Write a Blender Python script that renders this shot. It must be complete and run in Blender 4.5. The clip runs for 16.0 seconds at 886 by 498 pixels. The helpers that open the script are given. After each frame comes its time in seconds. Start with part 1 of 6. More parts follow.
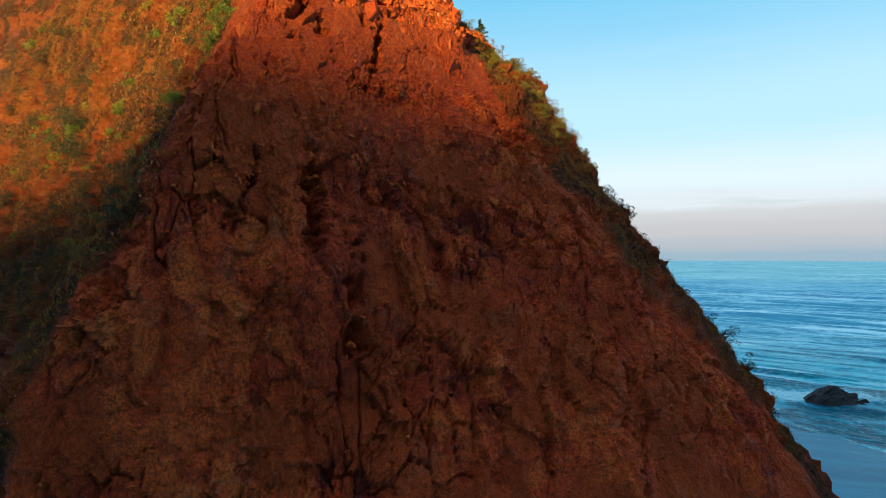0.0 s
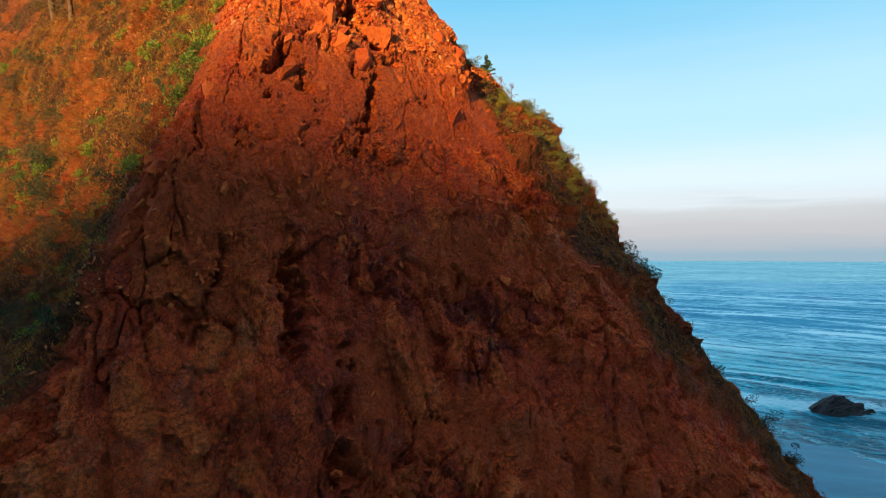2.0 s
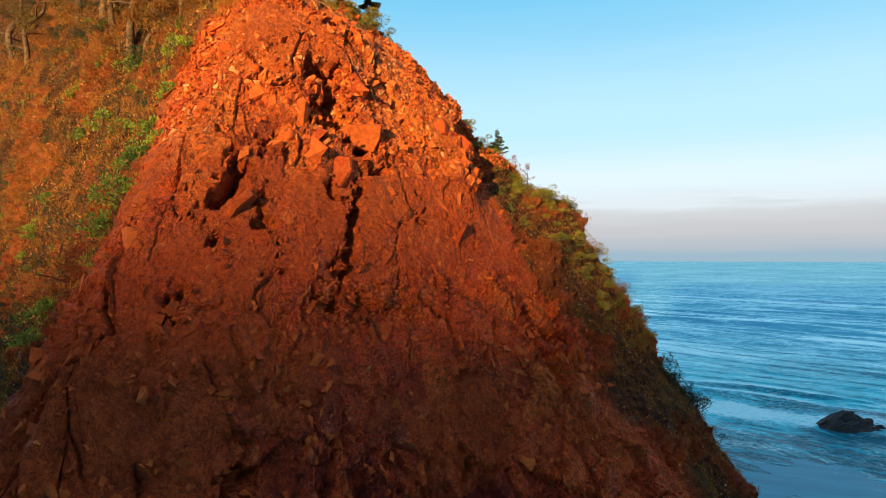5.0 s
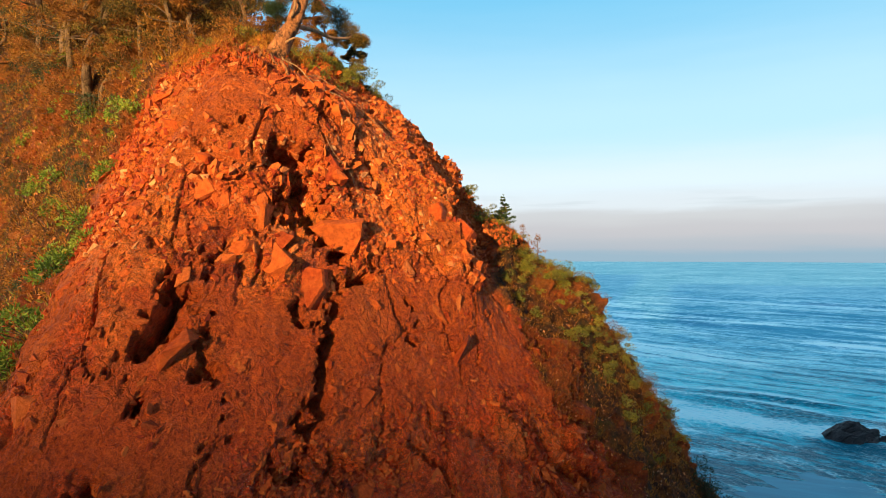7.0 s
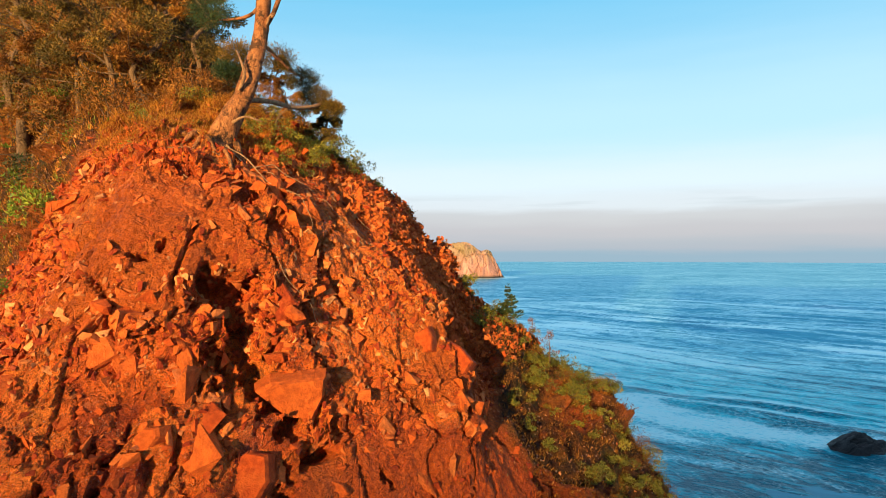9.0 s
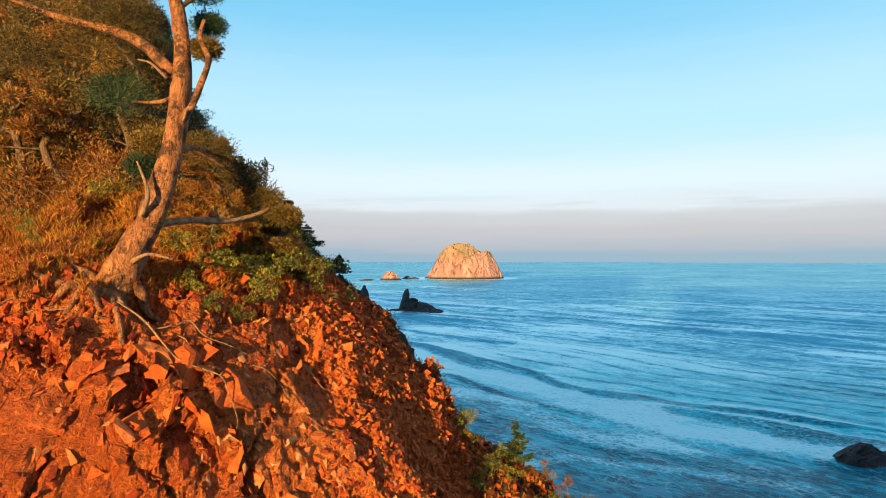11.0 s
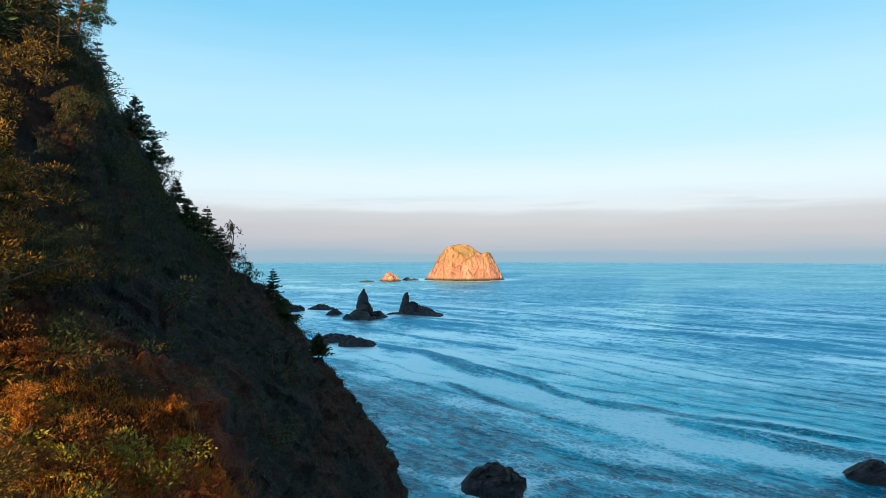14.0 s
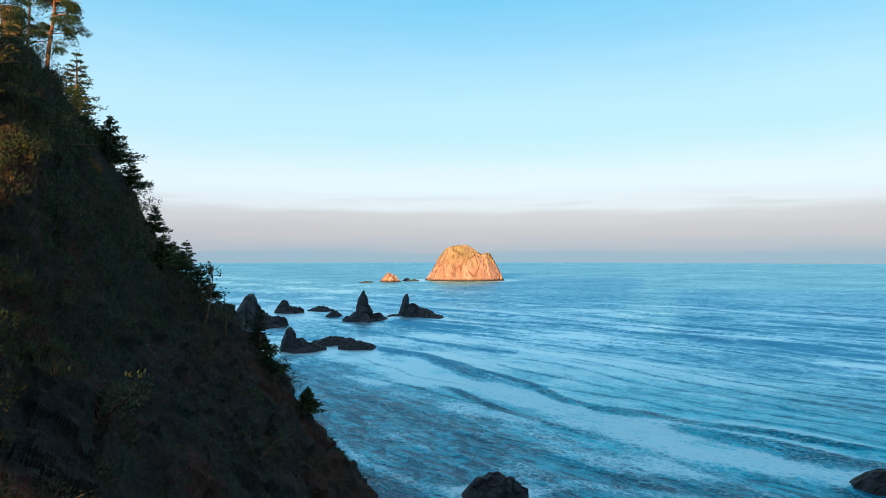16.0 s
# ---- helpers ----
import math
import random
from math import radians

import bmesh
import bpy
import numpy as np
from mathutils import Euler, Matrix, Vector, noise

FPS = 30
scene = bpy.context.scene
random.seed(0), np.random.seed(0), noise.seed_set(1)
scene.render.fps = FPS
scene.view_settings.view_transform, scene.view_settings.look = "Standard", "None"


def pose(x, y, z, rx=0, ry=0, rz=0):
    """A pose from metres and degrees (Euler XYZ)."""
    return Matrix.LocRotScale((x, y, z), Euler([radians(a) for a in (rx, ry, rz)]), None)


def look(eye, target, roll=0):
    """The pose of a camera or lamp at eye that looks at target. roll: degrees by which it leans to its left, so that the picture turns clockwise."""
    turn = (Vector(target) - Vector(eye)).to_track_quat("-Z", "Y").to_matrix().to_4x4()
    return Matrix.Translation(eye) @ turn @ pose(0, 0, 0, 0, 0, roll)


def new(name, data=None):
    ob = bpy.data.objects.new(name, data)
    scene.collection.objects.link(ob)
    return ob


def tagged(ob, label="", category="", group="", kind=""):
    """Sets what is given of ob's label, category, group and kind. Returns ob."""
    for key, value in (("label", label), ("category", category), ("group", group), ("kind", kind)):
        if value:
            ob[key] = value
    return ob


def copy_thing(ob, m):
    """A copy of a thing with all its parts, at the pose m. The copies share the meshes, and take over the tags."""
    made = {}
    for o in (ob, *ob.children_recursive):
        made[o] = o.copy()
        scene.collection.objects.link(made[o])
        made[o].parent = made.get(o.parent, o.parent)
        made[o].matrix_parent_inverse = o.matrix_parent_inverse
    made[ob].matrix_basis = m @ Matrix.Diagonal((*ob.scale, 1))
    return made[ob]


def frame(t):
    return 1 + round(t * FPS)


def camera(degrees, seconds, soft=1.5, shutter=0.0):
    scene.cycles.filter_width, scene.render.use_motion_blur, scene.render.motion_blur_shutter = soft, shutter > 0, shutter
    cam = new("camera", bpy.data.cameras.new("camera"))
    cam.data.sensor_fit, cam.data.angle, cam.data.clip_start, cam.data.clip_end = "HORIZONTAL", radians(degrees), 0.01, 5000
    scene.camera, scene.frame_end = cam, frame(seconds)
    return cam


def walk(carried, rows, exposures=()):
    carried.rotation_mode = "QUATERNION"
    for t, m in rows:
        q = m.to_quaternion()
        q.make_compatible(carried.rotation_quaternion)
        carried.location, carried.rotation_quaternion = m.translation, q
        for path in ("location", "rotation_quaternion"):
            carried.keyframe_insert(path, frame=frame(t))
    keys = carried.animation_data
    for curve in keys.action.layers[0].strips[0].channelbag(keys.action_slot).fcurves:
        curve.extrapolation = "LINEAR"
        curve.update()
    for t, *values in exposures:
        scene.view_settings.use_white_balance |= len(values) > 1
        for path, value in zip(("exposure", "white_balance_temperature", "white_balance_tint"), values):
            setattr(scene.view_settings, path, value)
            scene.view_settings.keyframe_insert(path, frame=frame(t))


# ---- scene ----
cam = camera(72.0, 16.0, soft=0.5)
TILT = 90.58
ROWS = [
    (0.0, 0.000, 0.000, 42.000),
    (1.0, -0.032, 1.240, 43.082),
    (2.0, -0.079, 2.420, 44.202),
    (3.0, -0.123, 3.572, 45.334),
    (4.0, -0.150, 4.722, 46.462),
    (5.0, -0.152, 5.890, 47.579),
    (6.0, -0.128, 7.089, 48.683),
    (7.0, -0.079, 8.327, 49.774),
    (8.0, -0.009, 9.607, 50.857),
    (9.0, 0.074, 10.925, 51.934),
    (10.0, 0.160, 12.276, 53.006),
    (11.0, 0.239, 13.649, 54.069),
    (12.0, 0.301, 15.028, 55.114),
    (13.0, 0.334, 16.395, 56.123),
    (14.0, 0.331, 17.729, 57.067),
    (15.0, 0.283, 19.006, 57.906),
    (16.0, 0.186, 20.198, 58.585),
]
walk(cam, [(t, pose(x, y, z, TILT, 0, 0)) for t, x, y, z in ROWS], [(0, 1.0), (16, 1.0)])

# ---- daylight: low sun behind a ridge, clear sky over a fog bank ----
SUN_ELEV, SUN_AZ = 7.0, 20.0            # degrees; light travels towards +y, turned to +x
SUN_DIR = Vector((math.sin(radians(SUN_AZ)) * math.cos(radians(SUN_ELEV)),
                  math.cos(radians(SUN_AZ)) * math.cos(radians(SUN_ELEV)),
                  -math.sin(radians(SUN_ELEV))))
sun_data = bpy.data.lights.new("sun", "SUN")
sun_data.energy, sun_data.angle, sun_data.color = 5.0, radians(0.8), (1.0, 0.76, 0.30)
sun = new("sun", sun_data)
sun.matrix_world = look((0, 0, 200), Vector((0, 0, 200)) + SUN_DIR)

world = bpy.data.worlds.new("sky")
scene.world = world
world.use_nodes = True
wn, wl = world.node_tree.nodes, world.node_tree.links
wn.clear()
w_out = wn.new("ShaderNodeOutputWorld")
w_bg = wn.new("ShaderNodeBackground")
w_sky = wn.new("ShaderNodeTexSky")
w_sky.sky_type, w_sky.sun_disc = "NISHITA", False
w_sky.sun_elevation, w_sky.sun_rotation = radians(SUN_ELEV), radians(180 + SUN_AZ)
w_co = wn.new("ShaderNodeTexCoord")
w_sep = wn.new("ShaderNodeSeparateXYZ")
wl.new(w_co.outputs["Generated"], w_sep.inputs[0])
# wavy upper edge of the fog bank
w_map = wn.new("ShaderNodeMapping")
w_map.inputs["Scale"].default_value = (3.0, 3.0, 26.0)
w_noise = wn.new("ShaderNodeTexNoise")
w_noise.inputs["Scale"].default_value, w_noise.inputs["Detail"].default_value = 1.6, 4.0
wl.new(w_co.outputs["Generated"], w_map.inputs[0])
wl.new(w_map.outputs[0], w_noise.inputs["Vector"])
w_wave = wn.new("ShaderNodeMath")
w_wave.operation = "MULTIPLY_ADD"
w_wave.inputs[1].default_value, w_wave.inputs[2].default_value = 0.030, -0.015
wl.new(w_noise.outputs["Fac"], w_wave.inputs[0])
w_h = wn.new("ShaderNodeMath")
w_h.operation = "ADD"
wl.new(w_sep.outputs["Z"], w_h.inputs[0])
wl.new(w_wave.outputs[0], w_h.inputs[1])
w_ramp = wn.new("ShaderNodeValToRGB")
w_ramp.color_ramp.interpolation = "EASE"
wl.new(w_h.outputs[0], w_ramp.inputs[0])
stops = [(0.0, (0.28, 0.43, 0.55)), (0.012, (0.38, 0.45, 0.54)), (0.040, (0.47, 0.48, 0.55)), (0.064, (0.52, 0.54, 0.60)), (0.080, (0.64, 0.71, 0.79)),
         (0.115, (0.66, 0.79, 0.88)), (0.20, (0.46, 0.74, 0.89)), (0.42, (0.16, 0.54, 0.82)), (0.62, (0.31, 0.44, 0.66)), (0.9, (0.28, 0.33, 0.48))]
els = w_ramp.color_ramp.elements
els[0].position, els[0].color = stops[0][0], (*stops[0][1], 1)
els[1].position, els[1].color = stops[-1][0], (*stops[-1][1], 1)
for pos, col in stops[1:-1]:
    e = els.new(pos)
    e.color = (*col, 1)
# one thin streak of cloud above the bank
w_map2 = wn.new("ShaderNodeMapping")
w_map2.inputs["Location"].default_value = (0.37, 0.0, 0.0)
w_map2.inputs["Scale"].default_value = (4.0, 4.0, 60.0)
w_noise2 = wn.new("ShaderNodeTexNoise")
w_noise2.inputs["Scale"].default_value, w_noise2.inputs["Detail"].default_value = 1.2, 5.0
wl.new(w_co.outputs["Generated"], w_map2.inputs[0])
wl.new(w_map2.outputs[0], w_noise2.inputs["Vector"])
w_thin = wn.new("ShaderNodeMapRange")
w_thin.inputs[1].default_value, w_thin.inputs[2].default_value, w_thin.inputs[4].default_value = 0.54, 0.70, 0.55
wl.new(w_noise2.outputs["Fac"], w_thin.inputs[0])
w_zone = wn.new("ShaderNodeValToRGB")
zone = w_zone.color_ramp.elements
zone[0].position, zone[0].color = 0.060, (0, 0, 0, 1)
zone[1].position, zone[1].color = 0.105, (0, 0, 0, 1)
zone.new(0.080).color = (1, 1, 1, 1)
wl.new(w_sep.outputs["Z"], w_zone.inputs[0])
w_amt = wn.new("ShaderNodeMath")
w_amt.operation = "MULTIPLY"
wl.new(w_thin.outputs[0], w_amt.inputs[0])
wl.new(w_zone.outputs[0], w_amt.inputs[1])
w_streak = wn.new("ShaderNodeMix")
w_streak.data_type = "RGBA"
wl.new(w_amt.outputs[0], w_streak.inputs[0])
wl.new(w_ramp.outputs[0], w_streak.inputs[6])
w_streak.inputs[7].default_value = (0.47, 0.53, 0.60, 1)
w_low = wn.new("ShaderNodeMix")
w_low.data_type, w_low.blend_type = "RGBA", "ADD"
w_low.inputs[0].default_value = 0.02
wl.new(w_streak.outputs[2], w_low.inputs[6])
wl.new(w_sky.outputs[0], w_low.inputs[7])
w_bg.inputs["Strength"].default_value = 0.54
wl.new(w_low.outputs[2], w_bg.inputs["Color"])
wl.new(w_bg.outputs[0], w_out.inputs[0])

# ---- materials ----
class Nodes:
    """A small writer of node materials."""

    def __init__(self, name, rough=0.9, spec=0.3):
        self.mat = bpy.data.materials.new(name)
        self.mat.use_nodes = True
        self.n, self.l = self.mat.node_tree.nodes, self.mat.node_tree.links
        self.bsdf = self.n["Principled BSDF"]
        self.bsdf.inputs["Roughness"].default_value = rough
        self.bsdf.inputs["Specular IOR Level"].default_value = spec
        self.co = self.n.new("ShaderNodeTexCoord").outputs["Object"]

    def stretch(self, scale, rot=(0, 0, 0)):
        turn, m = self.n.new("ShaderNodeMapping"), self.n.new("ShaderNodeMapping")
        turn.inputs["Rotation"].default_value = [radians(a) for a in rot]
        m.inputs["Scale"].default_value = scale
        self.l.new(self.co, turn.inputs[0])
        self.l.new(turn.outputs[0], m.inputs[0])
        return m.outputs[0]

    def noise(self, scale, detail=5.0, rough=0.6, vec=None, warp=0.0):
        t = self.n.new("ShaderNodeTexNoise")
        t.inputs["Scale"].default_value, t.inputs["Detail"].default_value = scale, detail
        t.inputs["Roughness"].default_value, t.inputs["Distortion"].default_value = rough, warp
        self.l.new(vec or self.co, t.inputs["Vector"])
        return t.outputs["Fac"]

    def voronoi(self, scale, feature="F1", vec=None, out="Distance"):
        t = self.n.new("ShaderNodeTexVoronoi")
        t.feature = feature
        t.inputs["Scale"].default_value = scale
        self.l.new(vec or self.co, t.inputs["Vector"])
        return t.outputs[out]

    def ramp(self, fac, *stops):
        r = self.n.new("ShaderNodeValToRGB")
        e = r.color_ramp.elements
        e[0].position, e[1].position = stops[0][0], stops[-1][0]
        e[0].color, e[1].color = (*stops[0][1], 1), (*stops[-1][1], 1)
        for pos, col in stops[1:-1]:
            e.new(pos).color = (*col, 1)
        self.l.new(fac, r.inputs[0])
        return r.outputs[0]

    def span(self, fac, a, b, lo=0.0, hi=1.0):
        m = self.n.new("ShaderNodeMapRange")
        for k, v in zip((1, 2, 3, 4), (a, b, lo, hi)):
            m.inputs[k].default_value = v
        self.l.new(fac, m.inputs[0])
        return m.outputs[0]

    def math(self, op, a, b):
        m = self.n.new("ShaderNodeMath")
        m.operation = op
        for k, v in ((0, a), (1, b)):
            if isinstance(v, (int, float)):
                m.inputs[k].default_value = v
            else:
                self.l.new(v, m.inputs[k])
        return m.outputs[0]

    def mix(self, fac, a, b, blend="MIX"):
        m = self.n.new("ShaderNodeMix")
        m.data_type, m.blend_type = "RGBA", blend
        for k, v in ((0, fac), (6, a), (7, b)):
            if isinstance(v, (int, float)):
                m.inputs[k].default_value = v
            elif isinstance(v, tuple):
                m.inputs[k].default_value = (*v, 1)
            else:
                self.l.new(v, m.inputs[k])
        return m.outputs[2]

    def attribute(self, name):
        a = self.n.new("ShaderNodeAttribute")
        a.attribute_name = name
        return a.outputs["Fac"]

    def chance(self):
        return self.n.new("ShaderNodeObjectInfo").outputs["Random"]

    def island(self):
        return self.n.new("ShaderNodeNewGeometry").outputs["Random Per Island"]

    def height(self):
        s = self.n.new("ShaderNodeSeparateXYZ")
        self.l.new(self.co, s.inputs[0])
        return s.outputs["Z"]

    def bump(self, height, strength, distance):
        b = self.n.new("ShaderNodeBump")
        b.inputs["Strength"].default_value, b.inputs["Distance"].default_value = strength, distance
        self.l.new(height, b.inputs["Height"])
        self.l.new(b.outputs[0], self.bsdf.inputs["Normal"])

    def done(self, colour, rough=None):
        if isinstance(colour, tuple):
            self.bsdf.inputs["Base Color"].default_value = (*colour, 1)
        else:
            self.l.new(colour, self.bsdf.inputs["Base Color"])
        if rough is not None:
            self.l.new(rough, self.bsdf.inputs["Roughness"])
        return self.mat


def m_cliff():
    """Red weathered rock, loose red earth and dry turf, by the mesh's own cover attributes."""
    k = Nodes("cliff_rock_and_turf", 0.88, 0.25)
    big, mid, fine, grit = k.noise(0.35, 4), k.noise(1.7, 6, 0.65), k.noise(14, 6, 0.7), k.noise(45, 5, 0.7)
    bed = k.math("ADD", k.math("MULTIPLY", k.attribute("tone"), 0.6), k.math("MULTIPLY", mid, 0.4))
    rock = k.ramp(bed, (0.22, (0.22, 0.017, 0.005)), (0.40, (0.54, 0.052, 0.008)), (0.56, (0.70, 0.090, 0.012)), (0.72, (0.78, 0.135, 0.019)), (0.88, (0.72, 0.145, 0.036)))
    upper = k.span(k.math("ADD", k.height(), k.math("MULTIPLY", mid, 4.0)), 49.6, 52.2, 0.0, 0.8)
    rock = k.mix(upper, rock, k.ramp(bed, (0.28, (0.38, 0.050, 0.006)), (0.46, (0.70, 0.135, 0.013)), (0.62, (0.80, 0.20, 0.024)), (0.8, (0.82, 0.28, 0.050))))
    rock = k.mix(k.span(k.noise(0.9, 5, 0.7, warp=1.0), 0.56, 0.70, 0, 0.42), rock, k.mix(k.span(k.noise(0.5, 3), 0.42, 0.58), (0.15, 0.024, 0.013), (0.19, 0.066, 0.056)))
    rock = k.mix(k.span(k.math("ADD", k.math("MULTIPLY", fine, 0.55), k.math("MULTIPLY", grit, 0.45)), 0.38, 0.60), k.mix(1.0, rock, (0.44, 0.38, 0.38), "MULTIPLY"), k.mix(1.0, rock, (1.75, 1.75, 1.8), "MULTIPLY"))
    pale = k.span(k.math("MULTIPLY", k.noise(7, 7, 0.8), k.span(k.noise(0.8, 3), 0.45, 0.65)), 0.42, 0.56, 0, 0.5)
    rock = k.mix(pale, rock, (0.60, 0.17, 0.07))
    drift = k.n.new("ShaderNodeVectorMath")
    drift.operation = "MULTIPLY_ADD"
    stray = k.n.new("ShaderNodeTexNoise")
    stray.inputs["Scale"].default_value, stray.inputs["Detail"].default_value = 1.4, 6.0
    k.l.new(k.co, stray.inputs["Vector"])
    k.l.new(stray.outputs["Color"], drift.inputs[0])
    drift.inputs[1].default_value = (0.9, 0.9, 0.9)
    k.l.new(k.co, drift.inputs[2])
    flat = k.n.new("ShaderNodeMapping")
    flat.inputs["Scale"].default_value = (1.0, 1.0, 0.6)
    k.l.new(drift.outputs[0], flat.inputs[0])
    # shade of thin cracks painted as dark lines, too fine for the mesh
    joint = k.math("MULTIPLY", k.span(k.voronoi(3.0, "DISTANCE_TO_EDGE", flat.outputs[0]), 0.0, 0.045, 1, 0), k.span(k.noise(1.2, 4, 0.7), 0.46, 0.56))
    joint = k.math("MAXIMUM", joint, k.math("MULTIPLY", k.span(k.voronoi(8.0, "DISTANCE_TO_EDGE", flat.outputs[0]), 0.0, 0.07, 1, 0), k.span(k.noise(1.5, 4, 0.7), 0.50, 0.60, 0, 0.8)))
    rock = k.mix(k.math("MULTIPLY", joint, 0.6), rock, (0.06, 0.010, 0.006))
    fleck = k.math("MULTIPLY", k.span(k.voronoi(16, "F1"), 0.20, 0.12), k.span(k.noise(1.1, 4, 0.7), 0.44, 0.62))
    rock = k.mix(k.math("MULTIPLY", fleck, 0.6), rock, (0.66, 0.30, 0.23))
    rock = k.mix(k.math("MULTIPLY", k.span(k.noise(60, 2, 0.5), 0.67, 0.71), k.span(k.noise(2.0, 3, 0.6), 0.45, 0.6)), rock, (0.70, 0.44, 0.34))
    earth = k.ramp(k.math("ADD", k.math("MULTIPLY", fine, 0.5), k.math("MULTIPLY", grit, 0.5)), (0.34, (0.22, 0.018, 0.004)), (0.5, (0.56, 0.066, 0.006)), (0.64, (0.72, 0.125, 0.011)))
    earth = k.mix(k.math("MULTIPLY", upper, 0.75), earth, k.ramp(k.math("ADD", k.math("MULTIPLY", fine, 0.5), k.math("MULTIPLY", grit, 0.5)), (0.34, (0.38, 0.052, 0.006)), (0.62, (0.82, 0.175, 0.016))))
    rock = k.mix(k.attribute("earth"), rock, earth)
    turf = k.ramp(k.noise(5.5, 8, 0.78), (0.34, (0.012, 0.006, 0.002)), (0.46, (0.06, 0.017, 0.003)), (0.58, (0.17, 0.045, 0.006)), (0.72, (0.34, 0.105, 0.016)))
    turf = k.mix(k.math("MULTIPLY", k.span(k.voronoi(11, "F1"), 0.24, 0.14), k.span(k.noise(1.4, 4, 0.7), 0.46, 0.60, 0, 0.9)), turf, (0.66, 0.34, 0.20))
    turf = k.mix(k.span(k.noise(0.9, 6, 0.7), 0.50, 0.63, 0, 0.65), turf, k.ramp(fine, (0.35, (0.022, 0.020, 0.005)), (0.65, (0.11, 0.085, 0.013))))
    colour = k.mix(k.attribute("turf"), rock, turf)
    # near-black scrub ground; behind the brow this colour stands in for shade
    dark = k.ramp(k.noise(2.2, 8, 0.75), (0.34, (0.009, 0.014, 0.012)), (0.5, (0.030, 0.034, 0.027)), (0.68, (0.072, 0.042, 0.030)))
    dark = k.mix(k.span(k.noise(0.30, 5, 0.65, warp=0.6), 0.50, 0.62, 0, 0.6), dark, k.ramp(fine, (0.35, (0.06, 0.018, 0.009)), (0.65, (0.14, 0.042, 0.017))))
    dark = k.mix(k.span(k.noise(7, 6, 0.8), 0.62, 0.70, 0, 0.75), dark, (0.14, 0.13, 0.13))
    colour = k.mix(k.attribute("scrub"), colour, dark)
    warp = k.n.new("ShaderNodeVectorMath")
    warp.operation = "MULTIPLY_ADD"
    jitter = k.n.new("ShaderNodeTexNoise")
    jitter.inputs["Scale"].default_value = 2.0
    k.l.new(k.co, jitter.inputs["Vector"])
    k.l.new(jitter.outputs["Color"], warp.inputs[0])
    warp.inputs[1].default_value = (0.5, 0.5, 0.5)
    k.l.new(k.co, warp.inputs[2])
    facets = k.math("MULTIPLY", k.voronoi(7.0, "F1", warp.outputs[0], "Distance"), 0.5)
    relief = k.math("ADD", facets, k.math("ADD", k.math("MULTIPLY", fine, 0.8), k.math("MULTIPLY", grit, 0.5)))
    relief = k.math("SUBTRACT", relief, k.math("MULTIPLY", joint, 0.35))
    k.bump(relief, 1.0, 0.19)
    k.bsdf.inputs["Specular IOR Level"].default_value = 0.3
    damp = k.span(k.noise(1.6, 5, 0.7), 0.50, 0.62, 0.9, 0.5)
    return k.done(colour, k.math("MAXIMUM", damp, k.math("MAXIMUM", k.attribute("turf"), k.attribute("scrub"))))


def m_sea():
    """Clear dark water, milky where surf has churned it, tinted darker on wave fronts and troughs, under a lace of
    foam, by the mesh's own attributes.
    """
    k = Nodes("sea_water", 0.3, 0.15)
    k.bsdf.inputs["Specular Tint"].default_value = (0.60, 0.95, 1.0, 1)
    k.bsdf.inputs["IOR"].default_value = 1.33
    turn = (0, 0, 46)
    chop = k.noise(1.0, 5, 0.62, k.stretch((0.085, 0.19, 1), turn), 1.3)
    ripple = k.noise(1.0, 6, 0.68, k.stretch((0.40, 0.85, 1), turn), 1.0)
    relief = k.math("ADD", k.math("MULTIPLY", chop, 0.7), k.math("MULTIPLY", ripple, 0.3))
    # wavelet shading goes into the colour: troughs darker, crests lighter
    wave_tint = k.math("ADD", k.attribute("air_and_shade"), k.span(relief, 0.42, 0.60, -0.22, 0.24))
    body = k.ramp(wave_tint, (0.0, (0.003, 0.13, 0.19)), (0.28, (0.010, 0.38, 0.50)), (0.55, (0.03, 0.63, 0.75)), (1.0, (0.16, 0.92, 0.97)))
    clot = k.noise(1.0, 10, 0.76, k.stretch((0.07, 0.09, 1), turn), 1.2)
    lace = k.noise(1.0, 8, 0.78, k.stretch((0.50, 0.62, 1), turn), 2.2)
    cells = k.voronoi(0.38, "DISTANCE_TO_EDGE", k.stretch((1, 1.2, 1), turn))
    net = k.span(cells, 0.0, 0.35, 0.07, -0.05)
    amount = k.math("ADD", k.math("ADD", k.math("MULTIPLY", clot, 0.38), k.math("MULTIPLY", lace, 0.62)), net)
    foam = k.span(k.math("ADD", amount, k.math("MULTIPLY", k.attribute("foam"), 0.21)), 0.565, 0.745, 0, 0.95)
    colour = k.mix(foam, body, (0.58, 0.97, 1.0))
    k.bump(relief, 0.9, 1.8)
    # far out, at a glancing angle, the water mostly mirrors the sky
    mirror = k.n.new("ShaderNodeBsdfGlossy")
    mirror.inputs["Roughness"].default_value = 0.38
    k.l.new(k.ramp(k.math("ADD", wave_tint, k.math("MULTIPLY", foam, 0.6)), (0.22, (0.11, 0.40, 0.54)), (0.5, (0.31, 0.64, 0.76)), (0.85, (0.66, 0.92, 0.97))), mirror.inputs["Color"])
    blend = k.n.new("ShaderNodeMixShader")
    k.l.new(k.attribute("deep"), blend.inputs[0])
    k.l.new(k.bsdf.outputs[0], blend.inputs[1])
    k.l.new(mirror.outputs[0], blend.inputs[2])
    k.l.new(blend.outputs[0], k.n["Material Output"].inputs[0])
    return k.done(colour, k.span(foam, 0, 1, 0.32, 0.85))


